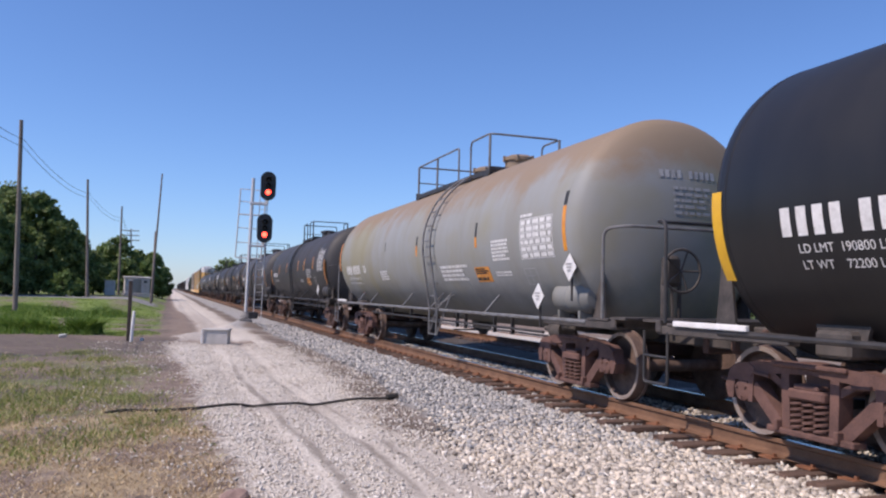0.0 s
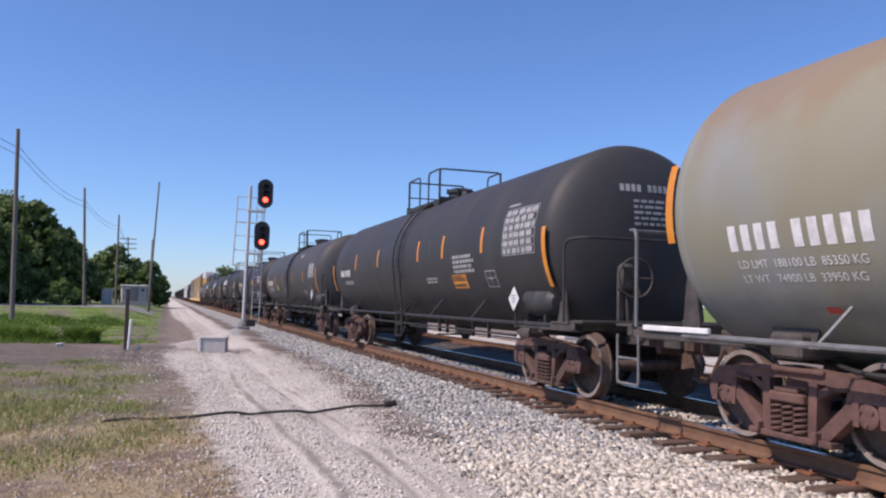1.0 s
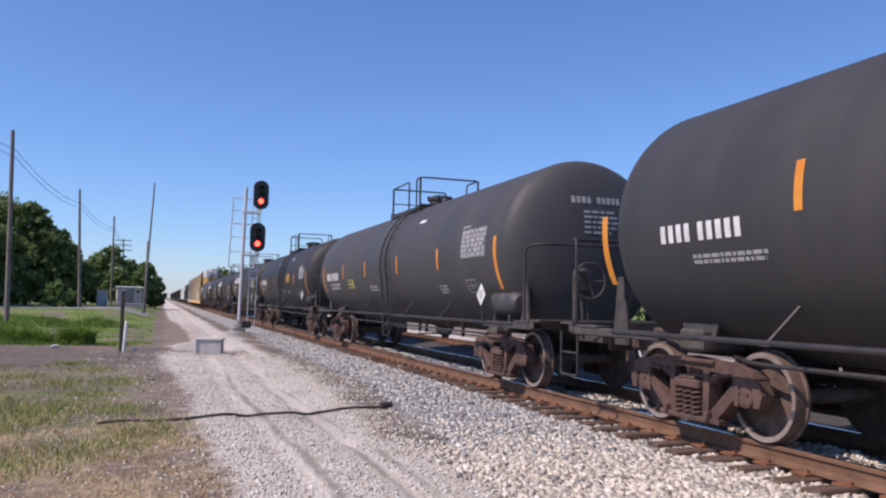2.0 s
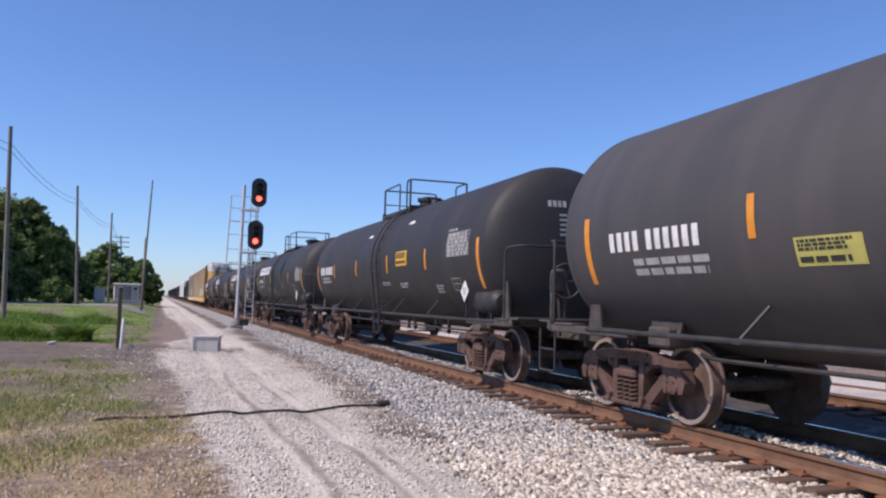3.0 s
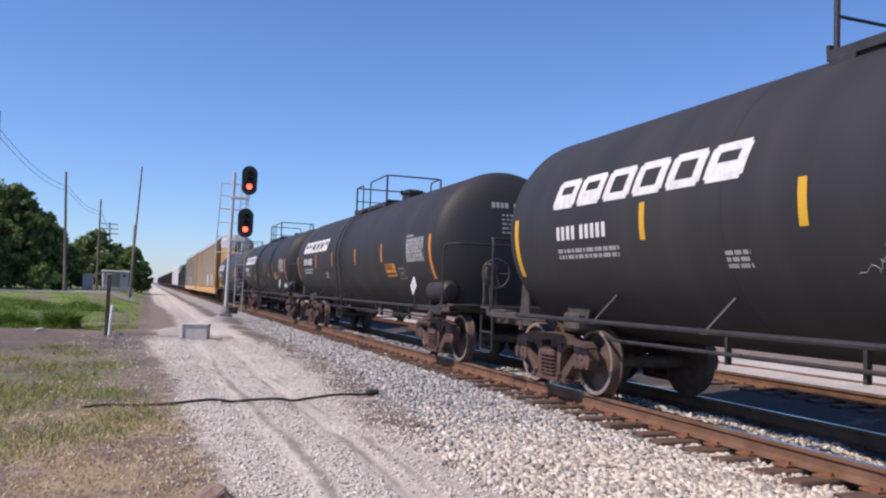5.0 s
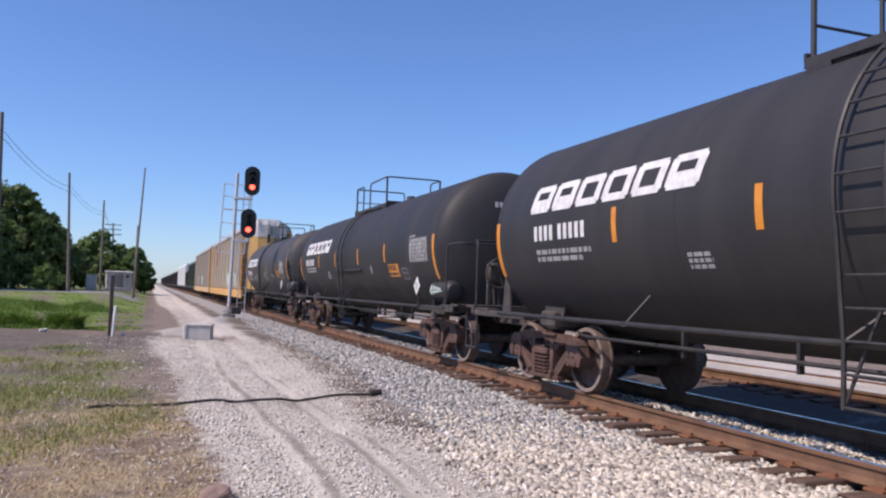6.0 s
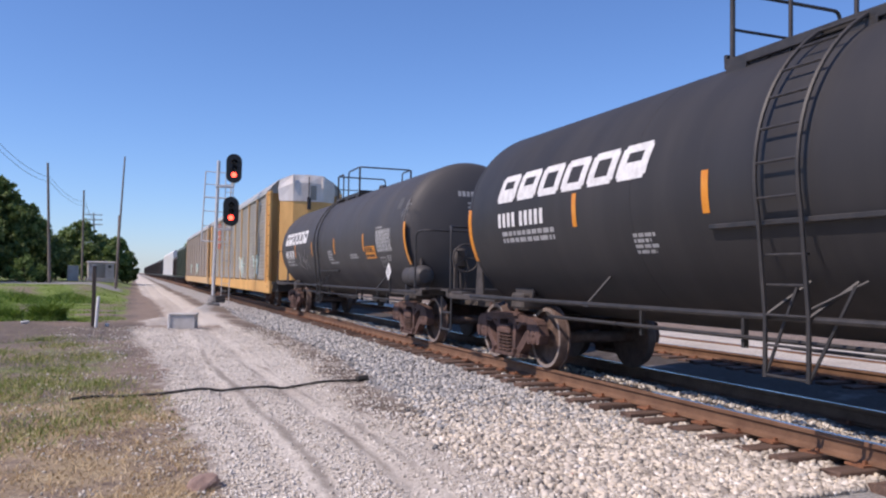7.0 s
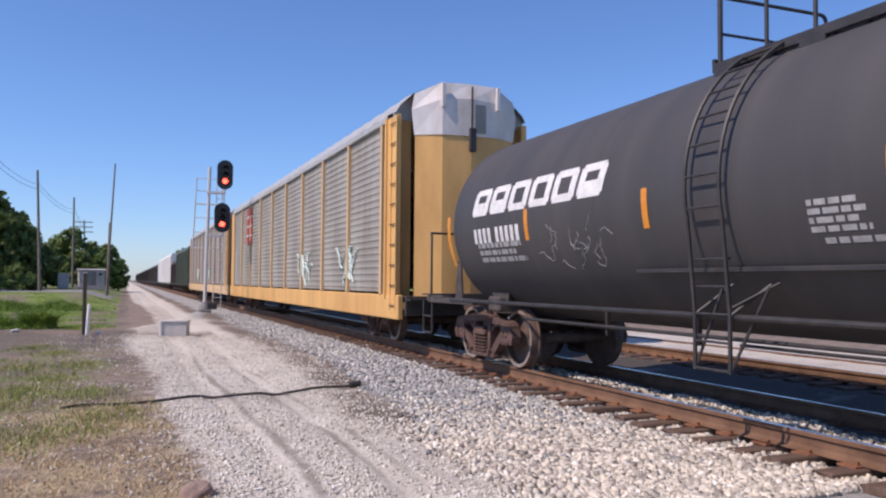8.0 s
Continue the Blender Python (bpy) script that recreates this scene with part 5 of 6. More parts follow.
def auto_rack(label, y, panel, frame_mat, post_mat, seed, red_block):
    """An enclosed auto rack, 27.5 m long; y: its middle when the clock reads 7 s."""
    car = tagged(new("auto_rack_car"), label, "auto rack car", "auto racks of the train")
    car.location = (TRACK_X, y, RAIL)
    h = 13.75
    bm = bmesh.new()
    for s in (-1, 1):
        box(bm, (s * 1.44, 0, 0.82), (0.12, 2 * h, 0.5), 0.02)
    box(bm, (0, 0, 0.85), (2.8, 2 * h, 0.16), 0.02)
    body = part("body_frame", bm, frame_mat, car)
    for s in (-1, 1):
        part("top_rail", box(bmesh.new(), (s * 1.46, 0, 4.8), (0.12, 2 * h - 1.6, 0.14), 0.02), ALU, body, "dull grey top rail")
    pan = cached("rack_panel|" + panel.name, rack_panel_bm, panel)
    for s in (-1, 1):
        for k in range(9):
            part("side_panel", pan, None, body, "", pose(s * 1.43, -12.55 + k * 2.79 + (0 if s < 0 else 2.79), 0, 0, 0, 0 if s < 0 else 180))
    post = cached("rack_post|" + post_mat.name, lambda b: box(b, (0, 0, 2.9), (0.09, 0.12, 3.7), 0.01), post_mat)
    for s in (-1, 1):
        for k in range(10):
            part("post", post, None, body, "", pose(s * 1.47, -12.55 + k * 2.79, 0))
    corner = cached("rack_corner|" + frame_mat.name, lambda b: box(box(b, (0, 0, 2.9), (0.1, 0.75, 3.8), 0.012), (-0.06, 0.28, 2.9), (0.06, 0.1, 3.8)), frame_mat)
    for s in (-1, 1):
        for e in (-1, 1):
            part("corner_post", corner, None, body, "", pose(s * 1.44, e * 13.2, 0, 0, 0, 0 if s * e > 0 else 180))
    part("roof", cached("rack_roof", lambda b: rack_roof_bm(b, -h + 0.2, h - 0.2), ALU, True), None, car, "ribbed aluminium roof")
    for turn in (0, 180):
        at = pose(0, 0, 0, 0, 0, turn)

        def gable(b):
            arc = [(-1.5, 4.72), (-1.5, 4.86), (-1.42, 5.0), (-1.14, 5.26), (-0.62, 5.5), (0.62, 5.5), (1.14, 5.26), (1.42, 5.0), (1.5, 4.86), (1.5, 4.72)]
            lo, hi = [[b.verts.new((x, -h + q, z)) for x, z in arc] for q in (0.36, 0.4)]
            b.faces.new(lo)
            b.faces.new(hi[::-1])
            for i in range(len(arc)):
                j = (i + 1) % len(arc)
                b.faces.new((lo[i], hi[i], hi[j], lo[j]))
            return b
        part("roof_gable", cached("rack_gable", gable, ALU), None, car, "", at)
        d = part("end_door", cached("rack_end|" + frame_mat.name, lambda b: rack_end_bm(b, -h + 0.1), frame_mat), None, car, "", at)
        part("door_hood", cached("rack_cap", lambda b: rack_cap_bm(b, -h + 0.1), HOOD), None, d, "stained galvanised hood")
        for x in (-0.62, 0.62):
            part("hood_rib", cached("hood_rib|%.2f" % x, lambda b: box(b, (x, -h - 0.23, 5.2), (0.09, 0.07, 0.5), 0.01), HOOD), None, d)
        part("hood_plate", cached("hood_plate", lambda b: box(b, (0.2, -h - 0.255, 4.75), (0.26, 0.02, 0.6), 0.006), RACK_GREY), None, d, "dull grey hood plate")
        for e in (-1, 1):
            part("end_panel", cached("rack_end_panel|%d%s" % (e, frame_mat.name), lambda b: box(b, (e * 1.27, -h + 0.42, 2.9), (0.34, 0.04, 3.85)), frame_mat), None, d)
        part("door_latch", cached("rack_latch", lambda b: box(box(b, (0.02, -h - 0.27, 4.3), (0.16, 0.06, 0.5), 0.02), (0, -h - 0.29, 4.9), (0.03, 0.03, 1.0)), STEEL_DARK), None, d)
        part("coupler", cached("rack_coupler", lambda b: box(box(b, (0, -h - 0.2, 0.87), (0.24, 1.2, 0.24), 0.03), (0, -h - 0.7, 0.87), (0.34, 0.2, 0.32), 0.05), TRUCK), None, car, "", at)
        part("end_sill", cached("rack_sill", lambda b: box(box(b, (0, -h + 0.1, 0.85), (2.7, 0.3, 0.4), 0.02), (-0.9, -h - 0.15, 0.98), (0.9, 0.4, 0.04)), STEEL_DARK), None, car, "", at)

        def lad(b):
            for x in (-1.28, -1.54):
                tube(b, [(-1.5, -h + (0.16 if x > -1.4 else 0.5), 0.75), (-1.5, -h + (0.16 if x > -1.4 else 0.5), 4.75)], 0.018, 6)
            return b
        ld = part("ladder", cached("rack_ladder|" + frame_mat.name, lad, frame_mat), None, car, "", at)
        rg = cached("rack_rung|" + frame_mat.name, lambda b: tube(b, [(-1.52, -h + 0.16, 0), (-1.52, -h + 0.5, 0)], 0.013, 6), TRUCK)
        for k in range(10):
            part("rung", rg, None, ld, "", pose(0, 0, 0.85 + 0.42 * k))
    if red_block:
        bm = bmesh.new()
        for k in range(4):
            box(bm, (-1.475, 7.4, 4.42 - k * 0.42), (0.004, 1.5, 0.36))
        part("red_emblem", bm, RED_INK, car, "faded red emblem panel")
        bm = bmesh.new()
        for k in range(3):
            box(bm, (-1.48, 7.4, 4.21 - k * 0.42), (0.003, 1.5, 0.07))
        part("emblem_bars", bm, WHITE, car)
    rnd = random.Random(seed)
    bm = bmesh.new()
    for gy in ((-4.4, -9.6) if red_block else (-2.0, 5.0)):
        for _ in range(11):
            u, z = gy + rnd.uniform(-0.9, 0.9), 1.3 + rnd.uniform(0, 0.45)
            pts, a = [], rnd.uniform(0.5, 2.6)
            for _ in range(9):
                pts.append((-1.472, u, z))
                u, z = u + 0.14 * math.cos(a), min(2.2, max(1.2, z + 0.12 * math.sin(a)))
                a += rnd.uniform(-0.8, 0.8)
            tube(bm, pts, 0.026, 4)
    tagged(part("spray_scrawl", bm, GRAFFITI, car, "pale green sprayed scrawl"), kind="stuff")
    truck(car, -h + 3.1)
    truck(car, h - 3.1)
    CARS.append((car, y))


auto_rack("enclosed auto rack with grey ribbed panels and yellow posts", 46.6, RACK_GREY, RACK_YELLOW, RACK_POST, 31, True)
auto_rack("enclosed auto rack with brown dirty panels and tan frame", 75.6, RACK_BROWN, RACK_POST, RACK_BROWN, 32, False)


def far_car(label, y, half, top, paint, ribs):
    """A freight car that stays far down the line."""
    car = tagged(new("freight_car"), label, "freight car", "far cars of the train")
    car.location = (TRACK_X, y, RAIL)
    bm = bmesh.new()
    a = [(-1.5, 1.0), (-1.5, top - 0.35), (-1.3, top - 0.05), (0, top), (1.3, top - 0.05), (1.5, top - 0.35), (1.5, 1.0)]
    lo = [bm.verts.new((x, -half, z)) for x, z in a]
    hi = [bm.verts.new((x, half, z)) for x, z in a]
    bm.faces.new(lo)
    bm.faces.new(hi[::-1])
    for i in range(len(a)):
        j = (i + 1) % len(a)
        bm.faces.new((lo[i], hi[i], hi[j], lo[j]))
    body = part("body", bm, paint, car)
    rib = cached("far_rib|%s%.1f" % (paint.name, top), lambda b: box(b, (-1.53, 0, (top + 0.6) / 2), (0.06, 0.1, top - 1.5)), paint)
    for k in range(ribs):
        part("rib", rib, None, body, "", pose(0, -half + 0.4 + (2 * half - 0.8) * k / (ribs - 1), 0))
    part("sill", cached("far_sill|%.1f" % half, lambda b: box(b, (0, 0, 0.88), (2.2, 2 * half + 1.0, 0.3)), STEEL_DARK), None, car)
    for e in (-1, 1):
        part("truck", cached("far_truck", lambda b: box(box(box(box(b, (-0.95, 0, 0.45), (0.15, 1.9, 0.35), 0.05), (0.95, 0, 0.45), (0.15, 1.9, 0.35), 0.05), (0, 0.89, 0.45), (1.6, 0.6, 0.85), 0.12), (0, -0.89, 0.45), (1.6, 0.6, 0.85), 0.12), TRUCK), None, car, "", pose(0, e * (half - 2), 0))
    CARS.append((car, y))


far_car("dark green covered hopper car", 100.0, 8.6, 4.5, GREEN_CAR, 12)
far_car("dark brown freight car", 114.5, 5.0, 3.6, BROWN_CAR, 8)
far_car("white freight car with a ribbed body", 130.0, 9.6, 4.7, HOPPER_WHITE, 6)
far_car("white freight car streaked with dirt", 150.5, 9.6, 4.7, HOPPER_WHITE, 6)
for k in range(18):
    far_car("dark freight car far down the line", 170.0 + 18.2 * k, 8.4, 4.2, BROWN_CAR if k % 3 else STEEL_DARK, 7)


# ---- trackside things ----
def z_at(x, y):
    return float(height(np.array([x]), np.array([y]))[0])


def signal_mast(x, y):
    z = z_at(x, y)
    root = tagged(new("railway_signal"), "silver signal mast with two red lights and ladder cage", "railway signal")
    root.location = (x, y, z)
    top = 6.62 - z
    bm = box(bmesh.new(), (0, 0, -0.1), (0.55, 0.55, 0.4), 0.04)
    lathe(bm, [(0.26, 0.14), (0.24, 0.2), (0.12, 0.42), (0.0, 0.42)], 12, "z")
    part("foundation", bm, SHINGLE, root, "grimy concrete foundation")
    part("mast", tube(bmesh.new(), [(0, 0, 0.1), (0.11, 0, top)], 0.075, 12), GALV, root, "", smooth=True)
    part("junction_box", box(bmesh.new(), (0.3, -0.1, 0.25), (0.42, 0.3, 0.3), 0.03), STEEL_DARK, root)

    def pipe(name, pts, r=0.03):
        part(name, tube(bmesh.new(), pts, r, 6), GALV, root, smooth=True)
    zb, zt = 3.08 - z, 6.16 - z
    for px in (-0.46, 0.66):
        for py in (0.35,):
            pipe("cage_post", [(px - 0.06, py, zb), (px + 0.06, py, zt if px < 0 else zt - 0.3)])
    for k, zz in enumerate((zt, zt - 0.56, zt - 1.14, zt - 1.75, zt - 2.4, zb)):
        lean = 0.06 * (2 * (zz - zb) / (zt - zb) - 1)
        pipe("cage_rail", [(-0.46 + lean, 0.35, zz), (0.66 + lean, 0.35, zz - 0.02)], 0.02 if k not in (2, 5) else 0.035)
    for px in (0.38, 0.72):
        pipe("ladder_rail", [(px, 0.45, 0.0), (px + 0.1, 0.45, zt)], 0.02)
    for k in range(17):
        zz = 0.25 + 0.34 * k
        pipe("ladder_rung", [(0.38 + 0.1 * zz / zt, 0.45, zz), (0.72 + 0.1 * zz / zt, 0.45, zz)], 0.013)
    for hx, zc, za in ((0.75, 6.3, 5.48), (0.66, 4.4, 3.6)):
        zc, za = zc - z, za - z
        part("bracket_arm", box(bmesh.new(), (0.38, -0.05, za), (0.78, 0.1, 0.1), 0.015), GALV, root)
        part("bracket_stem", tube(bmesh.new(), [(hx, -0.05, za), (hx, -0.05, zc - 0.6)], 0.05, 8), GALV, root, smooth=True)
        bm = bmesh.new()
        n = 28
        out = []
        for i in range(n):
            a = 2 * math.pi * i / n
            out.append((0.34 * math.cos(a), 0.315 * (1 if math.sin(a) >= 0 else -1) + 0.335 * math.sin(a)))
        lo = [bm.verts.new((hx + u, -0.18, zc + v)) for u, v in out]
        hi = [bm.verts.new((hx + u, -0.14, zc + v)) for u, v in out]
        bm.faces.new(lo)
        bm.faces.new(hi[::-1])
        for i in range(n):
            j = (i + 1) % n
            bm.faces.new((lo[i], hi[i], hi[j], lo[j]))
        head = part("signal_head", bm, HEAD, root, "black oval signal head")
        part("lamp_case", box(bmesh.new(), (hx, 0.03, zc), (0.4, 0.32, 0.95), 0.05), HEAD, head)
        for k, off in enumerate((0.28, 0.0, -0.28)):
            lens = RED_LENS if k == 2 else CLEAR_DARK
            part("lens", lathe(bmesh.new(), [(0, -0.215), (0.09, -0.205), (0.115, -0.18), (0.0, -0.18)], 20, "y", (hx, 0, zc + off)), lens, head, "lit red lens" if k == 2 else "unlit lens", smooth=True)
            bm = bmesh.new()
            r0 = [bm.verts.new((hx + 0.135 * math.cos(t), -0.18, zc + off + 0.135 * math.sin(t))) for t in (radians(-20 + 11 * i) for i in range(21))]
            r1 = [bm.verts.new((hx + 0.135 * math.cos(t), -0.38, zc + off - 0.02 + 0.135 * math.sin(t))) for t in (radians(-20 + 11 * i) for i in range(21))]
            r2 = [bm.verts.new(v.co + Vector((0, 0, 0.006))) for v in r1]
            r3 = [bm.verts.new(v.co + Vector((0, 0, 0.006))) for v in r0]
            for a, b in ((r0, r1), (r1, r2), (r2, r3)):
                for i in range(20):
                    bm.faces.new((a[i], a[i + 1], b[i + 1], b[i]))
            part("visor", bm, HEAD, head)
    return root


signal_mast(3.22, 36.0)


def cable_vault(x, y):
    root = tagged(new("cable_vault"), "pale concrete cable vault box at the road edge", "utility box")
    root.matrix_basis = pose(x, y, z_at(x, y), 0, 0, -12)
    part("body", box(bmesh.new(), (0, 0, 0.18), (0.72, 0.6, 0.46), 0.02), CONCRETE, root)
    part("lid", box(bmesh.new(), (0, 0, 0.43), (0.78, 0.66, 0.05), 0.012), CONCRETE, root)
    # The left side's sun brightness, put in as a white strip at the corner.
    part("edge_board", box(bmesh.new(), (-0.385, -0.32, 0.2), (0.05, 0.04, 0.44), 0.006), WHITE_PAINT, root, "white-painted corner board")


cable_vault(1.42, 25.0)


def timber_post(x, y):
    root = tagged(new("timber_post"), "dark square timber post in the verge", "post")
    root.location = (x, y, z_at(x, y))
    part("shaft", box(bmesh.new(), (0, 0, 0.9), (0.11, 0.11, 1.9), 0.012), BARK, root)
    part("cap", box(bmesh.new(), (0, 0, 1.86), (0.13, 0.13, 0.03), 0.008), GALV, root)


timber_post(-1.13, 26.1)


def signal_bungalow(x, y):
    """Lineside relay house: ribbed sheet walls, eaves, door and vent, on a concrete slab."""
    root = tagged(new("equipment_cabinet"), "silver sheet-metal relay house on a concrete slab by the lane", "equipment cabinet")
    z = z_at(x, y)
    root.matrix_basis = pose(x, y, z, 0, 0, 6)
    top = 2.6 - z
    part("slab", box(bmesh.new(), (0, 0, 0.08), (2.6, 2.0, 0.4), 0.02), CONCRETE, root)
    c = part("body", box(bmesh.new(), (0, 0, 0.28 + (top - 0.34) / 2), (2.3, 1.7, top - 0.34), 0.02), ZINC_STAIN, root)
    for k in range(9):
        part("rib", box(bmesh.new(), (-1.08 + 0.27 * k, -0.86, 0.3 + (top - 0.4) / 2), (0.03, 0.03, top - 0.4), 0.006), ZINC_STAIN, c)
    part("roof", slab(bmesh.new(), [(-1.0, top - 0.07), (1.0, top - 0.07), (1.0, top - 0.02), (0, top + 0.06), (-1.0, top - 0.02)], -1.26, 1.26), ZINC_STAIN, root, "pale sheet roof")
    d = part("door", box(bmesh.new(), (-0.05, -0.885, 0.3 + (top - 0.5) / 2), (0.85, 0.03, top - 0.52), 0.008), RACK_GREY, root, "dull grey door")
    part("handle", box(bmesh.new(), (0.27, -0.915, 0.95), (0.03, 0.04, 0.14), 0.006), STEEL_DARK, d)
    part("vent", box(bmesh.new(), (0.75, -0.885, top - 0.45), (0.3, 0.03, 0.25), 0.006), STEEL_DARK, root)


signal_bungalow(-3.1, 84)


def marker_post(x, y):
    root = tagged(new("marker_post"), "slim round white marker post beside the timber post", "marker post")
    root.matrix_basis = pose(x, y, z_at(x, y), 0, 3, 0)
    part("tube", lathe(bmesh.new(), [(0.0, 0.93), (0.035, 0.92), (0.047, 0.88), (0.047, -0.1)], 16, "z"), WHITE_PAINT, root, smooth=True)


marker_post(-1.03, 25.7)


def loose_rock(x, y):
    r = random.Random(77)
    bm = bmesh.new()
    bmesh.ops.create_icosphere(bm, subdivisions=3, radius=1)
    for v in bm.verts:
        k = 1 + 0.16 * math.sin(3.1 * v.co.x + 2.2 * v.co.y) + 0.1 * math.sin(5.3 * v.co.z - 4.1 * v.co.x) + r.uniform(-0.02, 0.02)
        v.co = Vector((v.co.x * 0.14 * k, v.co.y * 0.11 * k, v.co.z * 0.085 * k))
    rock = part("rock", bm, ROCK)
    rock.matrix_basis = pose(x, y, z_at(x, y) + 0.012, 0, 0, 25)
    tagged(rock, "rounded pinkish brown rock at the edge of the gravel", "rock")


loose_rock(0.53, 6.4)


def litter(x, y, w, turn):
    root = tagged(new("litter_scrap"), "small crumpled white scrap lying on bare soil", "litter", "scraps on the verge")
    root.matrix_basis = pose(x, y, z_at(x, y) + 0.01, 0, 0, turn)
    bm = box(bmesh.new(), (0, 0, 0.04), (w, w * 0.6, 0.09), 0.02)
    rnd = random.Random(int(w * 1000))
    for v in bm.verts:
        v.co += Vector((rnd.uniform(-1, 1), rnd.uniform(-1, 1), rnd.uniform(-0.6, 0.6))) * 0.03
    part("scrap", bm, WHITE_PAINT, root)


litter(-3.05, 27.0, 0.2, 20)
litter(-0.72, 26.2, 0.13, 60)


def utility_box(name, x, y, s, label, mat):
    root = tagged(new(name), label, "utility box")
    root.location = (x, y, z_at(x, y))
    part("case", box(bmesh.new(), (0, 0, s[2] / 2 - 0.02), s, 0.02), mat, root)
    part("cap", box(bmesh.new(), (0, 0, s[2]), (s[0] + 0.08, s[1] + 0.08, 0.05), 0.01), mat, root)
    part("plinth", box(bmesh.new(), (0, 0, 0.0), (s[0] + 0.1, s[1] + 0.1, 0.16), 0.01), CONCRETE, root)


utility_box("relay_box", -5.4, 82, (0.92, 0.7, 1.42), "small silver relay box beyond the lane", ZINC_STAIN)
utility_box("relay_box", 15.4, 28.6, (0.75, 0.6, 0.75), "white utility box beyond the second track", WHITE_PAINT)


def ground_cable():
    pts = []
    for i in range(60):
        t = i / 59
        x = -0.72 + 4.02 * t
        y = 11.0 + 1.07 * t + 0.1 * math.sin(5 * t + 1) + 0.05 * math.sin(17 * t)
        pts.append((x, y, z_at(x, y) + 0.008 + 0.03 * min(1, 3 * t) + 0.008 * math.sin(23 * t)))
    root = tagged(new("ground_cable"), "black rubber cable lying across the gravel road", "cable")
    part("line", tube(bmesh.new(), pts, 0.019, 8), CABLE, root, smooth=True)
    x, y, z = pts[-1]
    part("end_plug", tube(bmesh.new(), [(x - 0.04, y - 0.01, z + 0.01), (x + 0.14, y + 0.03, z + 0.03)], 0.045, 8), CABLE, root, smooth=True)


ground_cable()


def pole(foot, head, r0, r1, label, arms=0):
    root = tagged(new("utility_pole"), label, "utility pole", "poles along the verge")
    z = z_at(*foot)
    root.location = (foot[0], foot[1], z)
    d = Vector((head[0] - foot[0], head[1] - foot[1], head[2] - z))
    n = 6
    pts = [Vector((0, 0, -0.4))] + [d * (i / n) for i in range(1, n + 1)]
    part("shaft", tube(bmesh.new(), pts, r0, 10, True, r1), POLE, root, smooth=True)
    for k in range(arms):
        c = d * (0.97 - 0.075 * k)
        a = part("crossarm", box(bmesh.new(), c + Vector((0, -0.15, 0)), (2.4, 0.1, 0.12), 0.01), POLE, root)
        for u in (-1.1, -0.7, -0.3, 0.3, 0.7, 1.1):
            part("insulator", lathe(bmesh.new(), [(0, 0.2), (0.035, 0.19), (0.045, 0.1), (0.02, 0.06), (0, 0.06)], 8, "z", c + Vector((u, -0.15, 0))), GALV, a)
    return root


pole((-7.09, 43.5), (-7.3, 43.5, 9.73), 0.126, 0.089, "tall bare weathered timber pole")
pole((-6.02, 67), (-6.4, 67, 9.9), 0.118, 0.081, "tall bare weathered timber pole")
pole((-5.08, 90), (-5.14, 90, 10.1), 0.118, 0.081, "bare weathered timber pole before the trees")
pole((-1.45, 70), (-1.0, 70, 11.16), 0.096, 0.059, "slender leaning timber pole")
pole((-1.47, 75), (-1.38, 75, 6.63), 0.118, 0.104, "short stout timber pole")
pole((-5.5, 130), (-6.0, 130, 10.5), 0.126, 0.089, "old line pole with three crossarms", 3)
pole((-8.0, 20), (-8.2, 20, 9.7), 0.126, 0.089, "tall bare weathered timber pole")


def overhead_wire(a, b, sag):
    pts = [Vector(a).lerp(Vector(b), t) - Vector((0, 0, sag * 4 * t * (1 - t))) for t in (i / 14 for i in range(15))]
    return part("overhead_wire", tube(bmesh.new(), pts, 0.013, 5), CABLE)


spans = [(-8.15, 20, 8.75), (-7.28, 43.5, 8.75), (-6.36, 67, 8.8), (-5.13, 90, 8.9), (-5.9, 130, 9.6)]
for dz in (0, -0.35):
    for a, b in zip(spans, spans[1:]):
        tagged(overhead_wire((a[0] + 0.16, a[1], a[2] + dz), (b[0] + 0.16, b[1], b[2] + dz), 0.5), "thin dark overhead wire slung between poles", "wire", "overhead wires")


# ---- trees and bushes ----
def leaf_cloud(r, lumps, n, size):
    """Small leaf quads on and inside a set of lumps (x, y, z, radius)."""
    lumps = np.array(lumps)
    w = lumps[:, 3] ** 2
    k = r.choice(len(lumps), n, p=w / w.sum())
    d = r.normal(size=(n, 3))
    d /= np.linalg.norm(d, axis=1)[:, None]
    rad = lumps[k, 3] * (0.35 + 0.95 * r.rand(n))
    c = lumps[k, :3] + d * rad[:, None] * np.array([1, 1, 0.85])
    u = r.normal(size=(n, 3))
    u /= np.linalg.norm(u, axis=1)[:, None]
    v = np.cross(u, d + 0.6 * r.normal(size=(n, 3)))
    v /= np.linalg.norm(v, axis=1)[:, None] + 1e-9
    s = size * r.uniform(0.6, 1.4, n)[:, None]
    q = np.stack([c - u * s, c - v * s * 0.55, c + u * s, c + v * s * 0.55], 1).reshape(-1, 3)
    return q, np.arange(n * 4).reshape(-1, 4)


